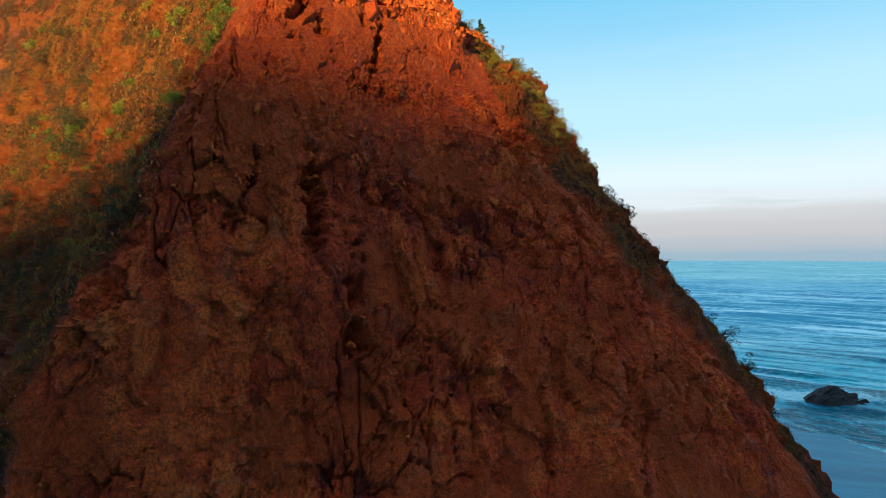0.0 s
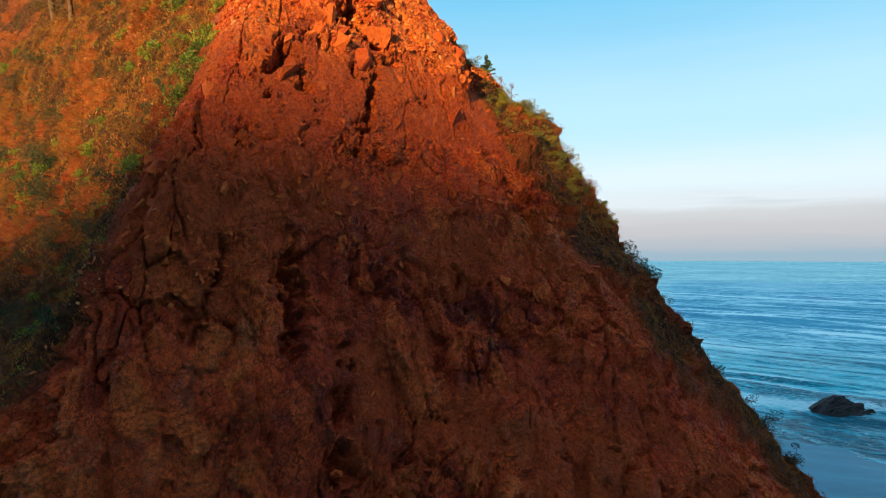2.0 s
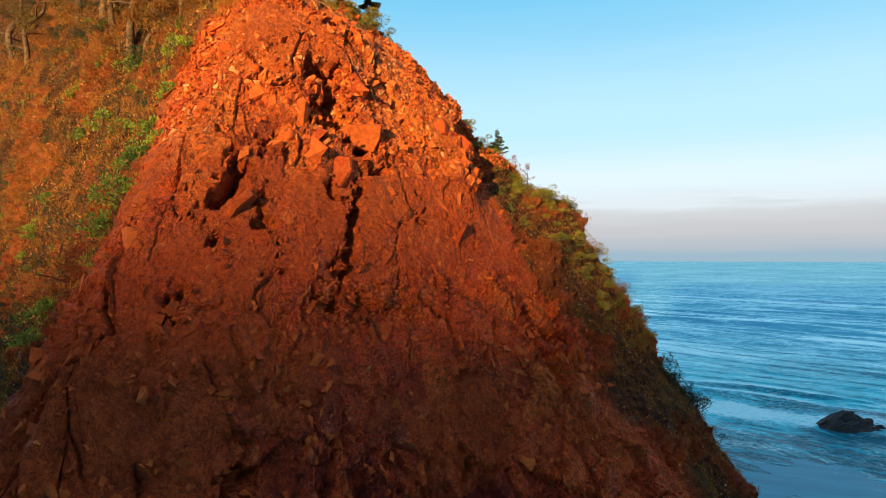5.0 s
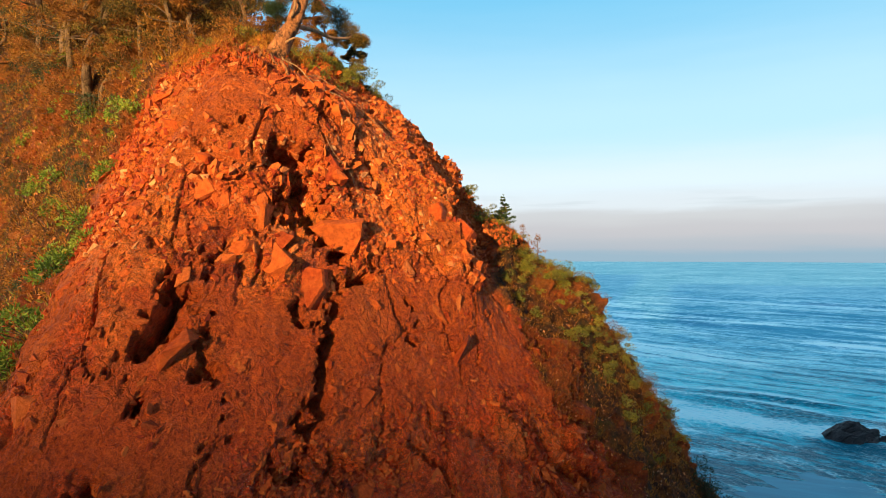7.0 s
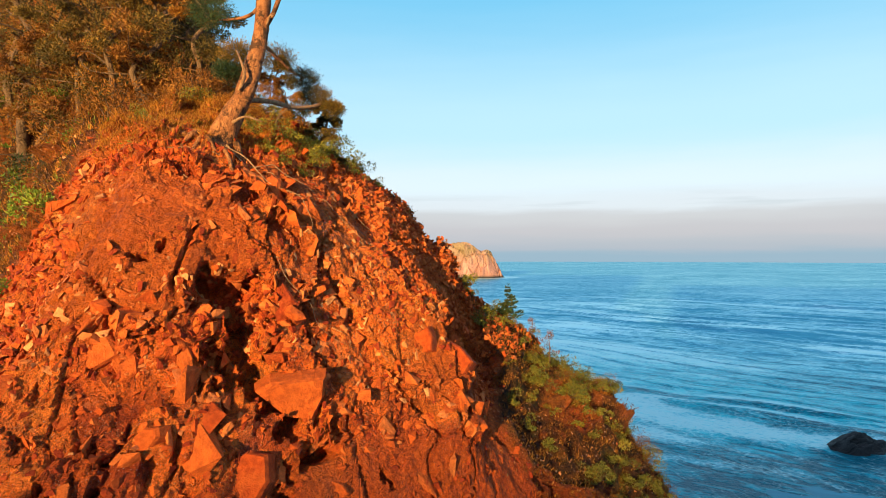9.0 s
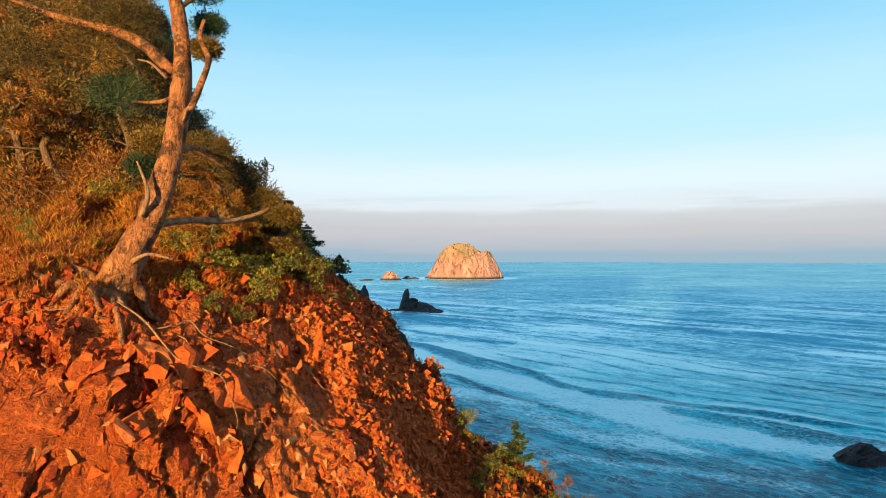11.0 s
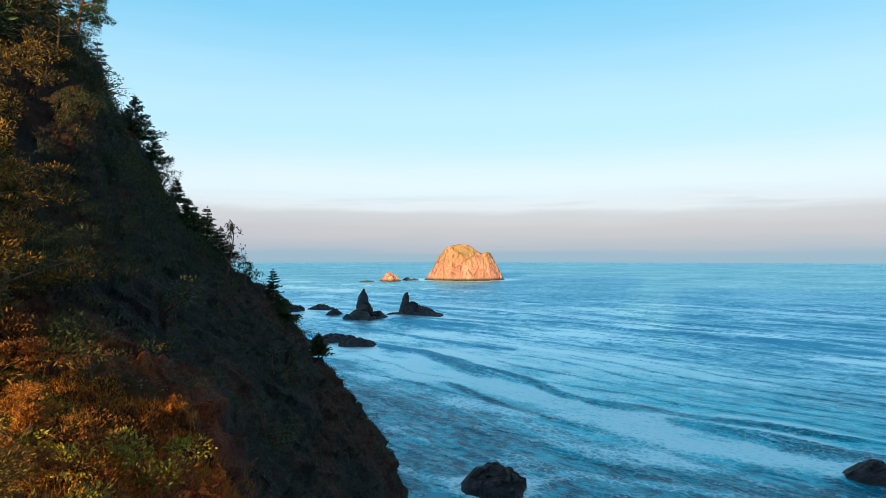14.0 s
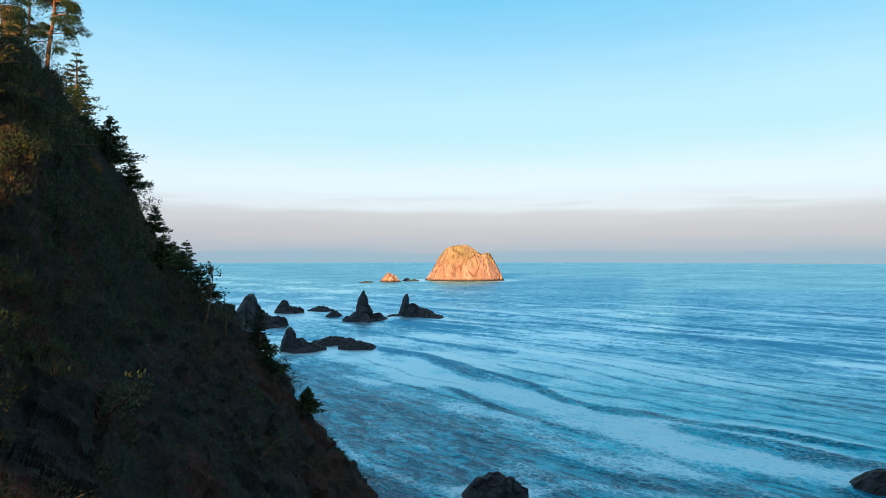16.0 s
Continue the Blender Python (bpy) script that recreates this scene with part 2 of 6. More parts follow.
def m_sand():
    k = Nodes("sky_blue_wet_sand", 0.4, 0.15)
    # the blue of the mirrored sky is put into the sand's base colour
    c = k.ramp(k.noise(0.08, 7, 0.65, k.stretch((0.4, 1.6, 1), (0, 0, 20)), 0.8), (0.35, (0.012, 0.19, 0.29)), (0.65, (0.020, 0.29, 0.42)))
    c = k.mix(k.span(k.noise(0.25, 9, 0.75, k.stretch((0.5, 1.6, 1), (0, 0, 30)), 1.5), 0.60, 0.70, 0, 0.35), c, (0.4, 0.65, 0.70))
    k.bump(k.noise(0.9, 5, 0.6, k.stretch((0.2, 1, 1), (0, 0, 20))), 0.25, 0.1)
    return k.done(c)


def m_sea_rock():
    k = Nodes("black_wave_worn_rock", 0.6, 0.45)
    c = k.ramp(k.noise(0.5, 7, 0.7), (0.3, (0.018, 0.020, 0.023)), (0.6, (0.05, 0.050, 0.052)), (0.78, (0.12, 0.105, 0.095)))
    k.bump(k.math("ADD", k.noise(1.6, 8, 0.75), k.math("MULTIPLY", k.voronoi(0.5, "F1"), 0.6)), 1.0, 1.4)
    return k.done(c)


def m_island():
    k = Nodes("pale_island_rock", 0.9, 0.2)
    c = k.ramp(k.noise(0.03, 8, 0.7, k.stretch((1, 1, 0.35))), (0.3, (0.28, 0.13, 0.10)), (0.52, (0.54, 0.245, 0.19)), (0.72, (0.70, 0.37, 0.31)))
    grass = k.math("MULTIPLY", k.span(k.height(), 30, 58), k.span(k.noise(0.03, 6, 0.7), 0.35, 0.55))
    c = k.mix(k.math("MULTIPLY", grass, 0.8), c, (0.30, 0.20, 0.10))
    c = k.mix(k.span(k.height(), 7, 2), c, (0.03, 0.03, 0.032))
    k.bump(k.noise(0.12, 9, 0.75), 1.0, 8.0)
    return k.done(c)


def m_loose_rock():
    k = Nodes("loose_red_rock", 0.85, 0.3)
    pick = k.math("ADD", k.math("MULTIPLY", k.chance(), 0.5), k.math("MULTIPLY", k.island(), 0.5))
    c = k.ramp(pick, (0.12, (0.34, 0.032, 0.005)), (0.40, (0.58, 0.082, 0.008)), (0.66, (0.72, 0.132, 0.018)), (0.86, (0.76, 0.190, 0.045)), (0.98, (0.74, 0.25, 0.105)))
    grain = k.noise(9, 7, 0.7)
    c = k.mix(k.span(grain, 0.38, 0.62), k.mix(1.0, c, (0.62, 0.54, 0.48), "MULTIPLY"), c)
    c = k.mix(k.span(k.noise(2.5, 6, 0.7), 0.5, 0.64, 0, 0.5), c, (0.52, 0.10, 0.014))
    k.bump(k.math("ADD", grain, k.math("MULTIPLY", k.noise(40, 4, 0.7), 0.4)), 0.9, 0.06)
    return k.done(c)


def m_pale_stone():
    k = Nodes("pale_weathered_stone", 0.85, 0.3)
    c = k.ramp(k.island(), (0.1, (0.50, 0.11, 0.026)), (0.5, (0.66, 0.19, 0.050)), (0.9, (0.74, 0.29, 0.105)))
    grain = k.noise(11, 6, 0.7)
    k.bump(grain, 0.8, 0.04)
    return k.done(k.mix(k.span(grain, 0.40, 0.60), k.mix(1.0, c, (0.6, 0.52, 0.48), "MULTIPLY"), c))


def m_leaf(name, low, mid, high, rough=0.55, through_light=0.25):
    """Leaves: colour varies from leaf to leaf and from plant to plant, and some light passes through."""
    k = Nodes(name, rough, 0.35)
    patch = k.span(k.noise(1.3, 4, 0.65), 0.32, 0.68)
    pick = k.math("ADD", k.math("MULTIPLY", patch, 0.42), k.math("ADD", k.math("MULTIPLY", k.island(), 0.38), k.math("MULTIPLY", k.chance(), 0.20)))
    c = k.ramp(pick, (0.22, low), (0.52, mid), (0.85, high))
    glow = k.n.new("ShaderNodeBsdfTranslucent")
    k.l.new(c, glow.inputs[0])
    blend = k.n.new("ShaderNodeMixShader")
    blend.inputs[0].default_value = through_light
    k.l.new(k.bsdf.outputs[0], blend.inputs[1])
    k.l.new(glow.outputs[0], blend.inputs[2])
    k.l.new(blend.outputs[0], k.n["Material Output"].inputs[0])
    return k.done(c)


def m_bark(name, low, high, blotch=0.515):
    k = Nodes(name, 0.9, 0.2)
    flakes = k.noise(1.0, 8, 0.75, k.stretch((11, 11, 6)), 1.0)
    c = k.ramp(flakes, (0.34, low), (0.62, high))
    plates = k.voronoi(16, "DISTANCE_TO_EDGE", k.stretch((1, 1, 0.55)))
    c = k.mix(k.span(plates, 0.0, 0.05, 0.18, 0), c, (0.035, 0.017, 0.010))
    c = k.mix(k.span(k.noise(5.5, 7, 0.75), blotch, blotch + 0.07, 0, 0.85), c, (0.055, 0.027, 0.016))
    c = k.mix(k.span(k.noise(30, 4, 0.7), 0.5, 0.7, 0, 0.5), c, k.mix(1.0, c, (0.45, 0.4, 0.38), "MULTIPLY"))
    k.bump(k.math("ADD", flakes, k.span(plates, 0, 0.12, -0.15, 0)), 1.0, 0.05)
    return k.done(c)


def m_planks():
    k = Nodes("weathered_cladding", 0.8, 0.3)
    c = k.ramp(k.noise(1.0, 5, 0.6, k.stretch((3, 3, 22))), (0.3, (0.13, 0.07, 0.03)), (0.7, (0.30, 0.17, 0.08)))
    k.bump(k.noise(1.0, 5, 0.6, k.stretch((3, 3, 22))), 0.4, 0.02)
    return k.done(c)


M_ROCK = m_loose_rock()
M_GRASS = m_leaf("dry_grass", (0.08, 0.028, 0.004), (0.42, 0.130, 0.010), (0.62, 0.27, 0.026), 0.7, 0.3)
M_SALAL = m_leaf("leathery_green_leaf", (0.05, 0.055, 0.008), (0.24, 0.20, 0.020), (0.62, 0.40, 0.045), 0.4, 0.25)
M_GREEN = m_leaf("fresh_green_leaf", (0.05, 0.09, 0.012), (0.17, 0.24, 0.02), (0.44, 0.42, 0.045), 0.5, 0.3)
M_RUST = m_leaf("rusty_brown_leaf", (0.06, 0.020, 0.005), (0.28, 0.088, 0.012), (0.52, 0.22, 0.028), 0.7, 0.25)
M_NEEDLE = m_leaf("dark_conifer_needle", (0.018, 0.034, 0.014), (0.04, 0.065, 0.02), (0.085, 0.10, 0.03), 0.6, 0.12)
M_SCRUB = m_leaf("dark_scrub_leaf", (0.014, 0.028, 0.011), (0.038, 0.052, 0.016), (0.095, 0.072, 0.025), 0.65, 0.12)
M_OLIVE = m_leaf("olive_pine_needle", (0.025, 0.022, 0.005), (0.15, 0.082, 0.011), (0.44, 0.21, 0.028), 0.65, 0.2)
M_BARK = m_bark("pale_scaly_bark", (0.16, 0.046, 0.018), (0.56, 0.20, 0.075), 0.50)
M_BARK_DARK = m_bark("brown_bark", (0.10, 0.05, 0.03), (0.26, 0.14, 0.08))
M_DEADWOOD = m_bark("bleached_deadwood", (0.20, 0.085, 0.042), (0.54, 0.27, 0.14), 0.60)
M_PALE = m_pale_stone()
M_PLANK = m_planks()
M_CLIFF, M_SEA, M_SAND, M_SEA_ROCK, M_ISLAND = m_cliff(), m_sea(), m_sand(), m_sea_rock(), m_island()

# ---- numbers for rough ground: lattice noise and fractured cells ----
def lattice(ix, iy, iz, seed):
    h = (ix.astype(np.int64) * 374761393 + iy.astype(np.int64) * 668265263 + iz.astype(np.int64) * 1274126177 + seed * 974634777) & 0xFFFFFFFF
    h = ((h ^ (h >> 13)) * 1103515245) & 0xFFFFFFFF
    h = ((h ^ (h >> 15)) * 2246822519) & 0xFFFFFFFF
    return ((h ^ (h >> 16)) & 0xFFFFFF) / float(0xFFFFFF)


def value_noise(p, seed=0):
    i = np.floor(p)
    f = p - i
    f = f * f * (3 - 2 * f)
    ix, iy, iz = i.T
    out = 0
    for a in (0, 1):
        for b in (0, 1):
            for c in (0, 1):
                w = (f[:, 0] if a else 1 - f[:, 0]) * (f[:, 1] if b else 1 - f[:, 1]) * (f[:, 2] if c else 1 - f[:, 2])
                out = out + w * lattice(ix + a, iy + b, iz + c, seed)
    return out * 2 - 1


def fbm(p, octaves=4, seed=0, gain=0.5):
    out, amp = 0, 1.0
    for o in range(octaves):
        out = out + amp * value_noise(p * 2.03 ** o + 17.3 * o, seed + o)
        amp *= gain
    return out


def fractured(p, seed=0):
    """Each cell is a broken block: its own lift and tilt, and the distance to its joint."""
    i = np.floor(p)
    best, second = np.full(len(p), 9.0), np.full(len(p), 9.0)
    tilt, lift = np.zeros(len(p)), np.zeros(len(p))
    for a in (-1, 0, 1):
        for b in (-1, 0, 1):
            for c in (-1, 0, 1):
                q = i + (a, b, c)
                ix, iy, iz = q.T
                centre = q + np.stack([lattice(ix, iy, iz, seed + s) for s in (1, 2, 3)], 1)
                away = p - centre
                d = np.sqrt((away * away).sum(1))
                near = d < best
                second = np.where(near, best, np.minimum(second, d))
                best = np.where(near, d, best)
                slope = np.stack([lattice(ix, iy, iz, seed + s) * 2 - 1 for s in (4, 5, 6)], 1)
                tilt = np.where(near, (slope * away).sum(1), tilt)
                lift = np.where(near, lattice(ix, iy, iz, seed + 7) * 2 - 1, lift)
    return lift, tilt, second - best


def smooth(a, b, x):
    t = np.clip((x - a) / (b - a), 0, 1)
    return t * t * (3 - 2 * t)


def spline(knots, values, at):
    """A cubic through rows of values, with limited slopes so that it doesn't swing."""
    knots, values = np.asarray(knots, float), np.asarray(values, float)
    step = np.diff(knots)[:, None]
    sec = np.diff(values, axis=0) / step
    m = np.zeros_like(values)
    m[0], m[-1] = sec[0], sec[-1]
    m[1:-1] = (sec[:-1] * step[1:] + sec[1:] * step[:-1]) / (step[1:] + step[:-1])
    i = np.clip(np.searchsorted(knots, at, side="right") - 1, 0, len(knots) - 2)
    h = step[i]
    t = ((at - knots[i])[:, None]) / h
    return ((2 * t ** 3 - 3 * t ** 2 + 1) * values[i] + (t ** 3 - 2 * t ** 2 + t) * h * m[i]
            + (-2 * t ** 3 + 3 * t ** 2) * values[i + 1] + (t ** 3 - t ** 2) * h * m[i + 1])


# ---- the headland: ribs that climb from the beach to the hilltop, from the inland gully round the red nose to the shaded coast ----
LEVELS = (0, 37, 42, 46, 50, 53.5, 57, 64, 66.2, 69.5)
RIBS = []


def rib(columns, *xy):
    """A rib through (x, y) at each level, and the columns of mesh between it and the next."""
    RIBS.append((columns, np.array(xy, float).reshape(-1, 2)))


rib(76, -52, 40, -50, 47, -50, 49, -50, 51, -50, 53, -50, 55, -50, 57, -50, 61, -50, 68, -52, 78)
rib(52, -14, 8, -16.5, 25.5, -18, 28, -18.4, 29.4, -18.5, 30.7, -19, 32, -18.2, 33.8, -19, 38, -22, 42, -40, 58)
rib(110, -11, 2, -11.5, 16, -11, 19.8, -10.8, 22.2, -11, 24.6, -10.6, 26, -10.7, 28, -13.5, 35, -17.4, 40, -40, 58)
rib(90, -9, 1, -9.3, 12.5, -7.8, 13.4, -6.6, 15.2, -5.9, 18, -5.2, 20.6, -8.2, 28.3, -12.4, 36, -17, 41.5, -40, 59)
rib(110, -5, 1, -4.3, 13.2, -4.1, 14, -4.2, 15, -3.9, 17.4, -3.6, 19.9, -7.2, 29.3, -12, 37, -16.8, 42.5, -40, 59)
rib(115, 2, 1, -0.8, 13.5, 0.1, 16.4, 0, 18.4, -0.2, 20.4, -1.95, 21.8, -6.9, 30, -11.8, 38, -16.7, 43.3, -40, 60)
rib(100, 10, 3, 7.5, 16.2, 4.8, 17.8, 2.9, 20.3, 0.45, 21.9, -1.8, 22.6, -6.8, 30.6, -12.8, 38.9, -16.7, 44, -40, 60)
rib(60, 26, 14, 10.7, 20.3, 7.5, 22, 5.4, 23.8, 1.2, 23.6, -1.6, 23.5, -6.8, 31.2, -13.1, 39.8, -16.8, 44.7, -40, 61)
rib(58, 18, 30, 9.5, 28, 7, 27.5, 4.5, 27, 1.0, 25.3, -1.75, 25.3, -6.9, 31.8, -13.4, 40.8, -17, 45.4, -40, 61)
rib(58, 3, 33, 2, 33, 1.2, 33, 0.4, 33, -2, 33, -4.6, 33, -7.3, 33.6, -13.8, 41.9, -17.2, 46.2, -40, 62)
rib(46, 1.2, 41, 0.3, 41, 0, 41, -0.4, 40.5, -2.4, 40, -5.0, 40, -8.7, 40.6, -15.0, 44.4, -17.8, 47.5, -40, 63)
rib(38, -2, 51, -2.6, 51, -3.2, 50.5, -4.1, 49.5, -6.0, 48.5, -8.6, 48, -11.3, 48, -16.4, 48.5, -19.4, 51, -40, 66)
rib(40, -8, 64, -10, 63, -11, 62, -12, 61, -13.5, 60, -15.6, 59, -18, 58, -22.4, 57.5, -26, 59.5, -46, 70)
rib(24, -34, 108, -38, 106, -39, 105, -41, 104, -43, 103, -45, 101, -48, 99, -54, 96, -58, 94, -70, 92)
rib(1, -90, 160, -96, 158, -98, 157, -100, 156, -102, 155, -104, 154, -107, 152, -112, 148, -118, 142, -124, 138)
ROWS_BETWEEN = (64, 80, 76, 76, 76, 120, 70, 44, 12)


def headland_grid():
    levels = np.concatenate([[k + (j / n if k else 1 - (1 - j / n) ** 2.6) for j in range(n)] for k, n in enumerate(ROWS_BETWEEN)] + [[len(ROWS_BETWEEN)]])
    along = np.concatenate([[k + j / c for j in range(c)] for k, (c, _) in enumerate(RIBS[:-1])] + [[len(RIBS) - 1]])
    heights = np.interp(levels, range(len(LEVELS)), LEVELS)
    ribs = np.stack([spline(LEVELS, xy, heights) for _, xy in RIBS])          # rib, row, xy
    net = spline(range(len(RIBS)), ribs.reshape(len(RIBS), -1), along).reshape(len(along), len(levels), 2)
    grid = np.empty((len(levels), len(along), 3))
    grid[:, :, :2] = net.transpose(1, 0, 2)
    grid[:, :, 2] = heights[:, None]
    return grid, levels, along


CLEFTS = (  # from, to, half width, depth: gullies and hollows weathered into the rock
    ((-2.65, 18.9, 51.4), (-2.15, 18.8, 50.45), 0.42, 0.70),
    ((-2.15, 18.7, 50.5), (-1.5, 18.6, 49.5), 0.25, 0.6),
    ((-3.85, 17.4, 49.5), (-4.3, 15.9, 46.7), 0.30, 0.95),
    ((-3.35, 17.3, 49.0), (-3.3, 16.6, 47.4), 0.15, 0.45),
    ((-3.1, 18.1, 49.7), (-2.3, 17.9, 48.9), 0.14, 0.40),
    ((-1.85, 18.1, 49.2), (-2.15, 17.0, 46.9), 0.22, 0.75),
    ((-0.75, 19.0, 48.9), (-0.35, 18.4, 47.4), 0.15, 0.5),
    ((0.55, 20.8, 50.2), (0.75, 20.8, 49.3), 0.13, 0.5),
    ((-5.2, 16.4, 47.7), (-6.7, 15.8, 46.8), 0.34, 0.80),
    ((-3.05, 14.9, 44.0), (-2.85, 14.2, 42.3), 0.30, 0.55),
    ((-4.25, 14.7, 44.6), (-4.75, 14.4, 43.4), 0.20, 0.50),
    ((-4.8, 14.3, 43.2), (-5.0, 14.2, 42.0), 0.28, 0.45),
    ((-2.2, 14.6, 42.4), (-1.95, 14.2, 40.0), 0.28, 0.50),
    ((-2.7, 14.8, 45.2), (-2.5, 14.6, 44.5), 0.18, 0.35),
    ((0.45, 17.4, 43.6), (0.6, 17.2, 42.9), 0.12, 0.35),
    ((1.1, 17.6, 44.0), (1.2, 17.0, 42.6), 0.10, 0.30),
    ((-3.6, 18.6, 52.0), (-3.9, 18.0, 50.9), 0.10, 0.25),
)


def clefts(p):
    out = np.zeros(len(p))
    wander = 0.26 * np.stack([fbm(p * 1.9, 4, 201, 0.65), fbm(p * 1.9, 4, 205, 0.65), fbm(p * 1.9, 4, 209, 0.65)], 1)
    for a, b, width, depth in CLEFTS:
        a, b = np.array(a), np.array(b)
        t = np.clip(((p - a) @ (b - a)) / ((b - a) @ (b - a)), 0, 1)
        away = p + wander - (a + t[:, None] * (b - a))
        away[:, 1] *= 0.45
        d = np.linalg.norm(away, axis=1)
        out = np.maximum(out, depth * (1 - smooth(width * 0.4, width * 1.1, d)))
    return out


SWELLS = (  # height, spread in height, place along the ribs, spread along, how far out: broad bellies and dips of the headland
    (47.9, 0.9, 7.25, 0.7, 0.62), (44.6, 1.0, 7.0, 0.5, -0.40), (41.6, 1.6, 7.0, 0.4, -0.25), (49.6, 0.5, 7.7, 0.35, 0.25), (52.8, 0.8, 5.2, 0.4, -0.35),
    (54.5, 5.0, 10.2, 0.7, 0.38), (50.0, 1.6, 10.1, 0.4, 0.35), (41.4, 1.4, 4.28, 0.3, 0.55), (45.5, 1.0, 5.3, 0.45, 0.45), (49.7, 0.9, 5.2, 0.25, 0.40))


def swells(z, a):
    return sum(out * np.exp(-((z - h) / dh) ** 2 - ((a - k) / dk) ** 2) for h, dh, k, dk, out in SWELLS)


def normals_of(grid):
    n = np.cross(np.gradient(grid, axis=1), np.gradient(grid, axis=0))
    return n / np.maximum(np.linalg.norm(n, axis=2, keepdims=True), 1e-9)


def shape_headland():
    grid, levels, along = headland_grid()
    rows, cols = grid.shape[:2]
    nrm = normals_of(grid)
    p = grid.reshape(-1, 3)
    z = p[:, 2]
    a = np.tile(along, rows)
    wob = fbm(p * 0.22, 4, 3)
    wob2 = fbm(p * 0.9, 3, 9)
    # red rock from the nose's left edge to the right face; turf beside it; dark scrub on the shaded coast, and behind
    # the brow in place of shade
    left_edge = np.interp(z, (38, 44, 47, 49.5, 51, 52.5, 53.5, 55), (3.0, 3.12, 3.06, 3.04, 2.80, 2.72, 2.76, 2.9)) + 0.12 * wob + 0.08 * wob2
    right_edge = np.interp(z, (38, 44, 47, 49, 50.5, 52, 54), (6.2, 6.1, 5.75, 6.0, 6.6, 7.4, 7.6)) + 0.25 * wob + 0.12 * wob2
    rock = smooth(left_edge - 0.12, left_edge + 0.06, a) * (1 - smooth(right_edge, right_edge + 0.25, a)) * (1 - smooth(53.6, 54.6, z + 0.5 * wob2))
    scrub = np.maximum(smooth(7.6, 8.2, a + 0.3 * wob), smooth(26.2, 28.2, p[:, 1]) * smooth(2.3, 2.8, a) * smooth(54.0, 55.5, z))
    patches = smooth(0.12, 0.4, wob2 + 0.5 * fbm(p * 0.45, 2, 21))
    turf = np.clip((1 - rock) * (1 - 0.35 * patches), 0, 1)
    earth = smooth(0.05, 0.45, fbm(p * 0.5 + 5, 3, 31)) * 0.8 * (1 - turf)
    # broken rock: upright ribs and gullies, zones of tilted blocks, and smoother earth between
    warped = p + 0.22 * np.stack([fbm(p * 0.7, 3, 40), fbm(p * 0.7, 3, 50), fbm(p * 0.7, 3, 60)], 1)
    l1, t1, e1 = fractured(warped * (0.62, 0.62, 0.36), 100)
    l2, t2, e2 = fractured(warped * (1.7, 1.7, 1.1) + 9, 120)
    l3, t3, e3 = fractured(warped * (4.2, 4.2, 3.2) + 5, 140)
    lump = fbm(p * 0.16, 3, 70)
    ribs = fbm(warped * (0.95, 0.95, 0.20), 4, 75)
    gully = (1 - np.abs(fbm(warped * (0.55, 0.55, 0.13) + 3, 3, 77))) ** 6
    blocks = 0.25 + 0.75 * smooth(-0.15, 0.35, fbm(p * 0.42, 3, 79))
    high = smooth(45.2, 47.6, z)
    # smooth earthen buttresses between the clefts, below the rubble
    butt = smooth(46.9, 47.5, z + 0.4 * wob2) * (1 - smooth(49.0, 49.8, z + 0.4 * wob2)) * smooth(3.7, 4.0, a) * (1 - smooth(5.9, 6.4, a))
    blocks = blocks * (1 - 0.72 * butt)
    earth = np.maximum(earth, 0.75 * butt * (1 - turf))
    # upright fissures, and the smallest broken planes
    lf, tf, ef = fractured(warped * (1.25, 1.25, 0.34) + 3, 160)
    l4, t4, e4 = fractured(warped * (8.5, 8.5, 7.0) + 2, 180)
    fissure = (1 - 0.85 * butt) * (1 - smooth(0, 0.040, ef)) * smooth(-0.05, 0.30, fbm(p * (0.5, 0.5, 0.3) + 4, 3, 87)) * (1 - smooth(49.2, 50.4, z))
    coarse = 0.2 * lump + (0.15 * ribs - 0.14 * gully) * (1 - 0.6 * high) + (0.10 * l1 + (0.26 + 0.18 * high) * t1) * blocks
    fine = (0.07 * l2 + (0.15 + 0.10 * high) * t2) * blocks + (0.022 * l3 + 0.05 * t3) * (0.4 + 0.6 * blocks) - 0.12 * (0.25 + 0.75 * blocks) * (1 - smooth(0, 0.07, e2)) * smooth(-0.1, 0.2, wob2)
    coarse = coarse - 0.22 * high * (1 - smooth(0, 0.035, e1)) * smooth(-0.2, 0.15, fbm(p * 0.6 + 8, 2, 83))
    coarse = coarse - 0.24 * fissure + (0.17 * tf + 0.05 * lf) * (1 - high)
    fine = fine + (0.018 * l4 + 0.050 * t4) * (0.35 + 0.65 * blocks)
    fine = fine * (1 + 0.15 * (1 - high)) * (1 - 0.45 * butt) + (1 - high) * 0.04 * t2
    coarse = coarse * (1 - 0.45 * butt)
    coarse = coarse * (1 - 0.6 * smooth(51.3, 52.8, z))
    disp_rock = coarse * (1 - 0.4 * earth) + fine * (1 - 0.5 * earth) + 0.04 * fbm(p * 3.2, 4, 80, 0.6)
    disp_rock -= clefts(p)
    disp_soft = 0.25 * lump + 0.26 * fbm(p * 0.8, 4, 90) + 0.09 * fbm(p * 4.5, 3, 95) + (0.10 * l3 + 0.16 * t3 + 0.14 * l2 + 0.3 * t2) * patches
    disp_scrub = 0.2 * lump + 0.30 * fbm(p * 0.6, 4, 97) + (0.10 * l2 + 0.20 * t2) * (1 - 0.75 * smooth(55, 58, z)) + 0.06 * t3 + 0.05 * fbm(p * 4.5, 3, 99)
    soft = disp_soft * (1 - scrub) + disp_scrub * scrub
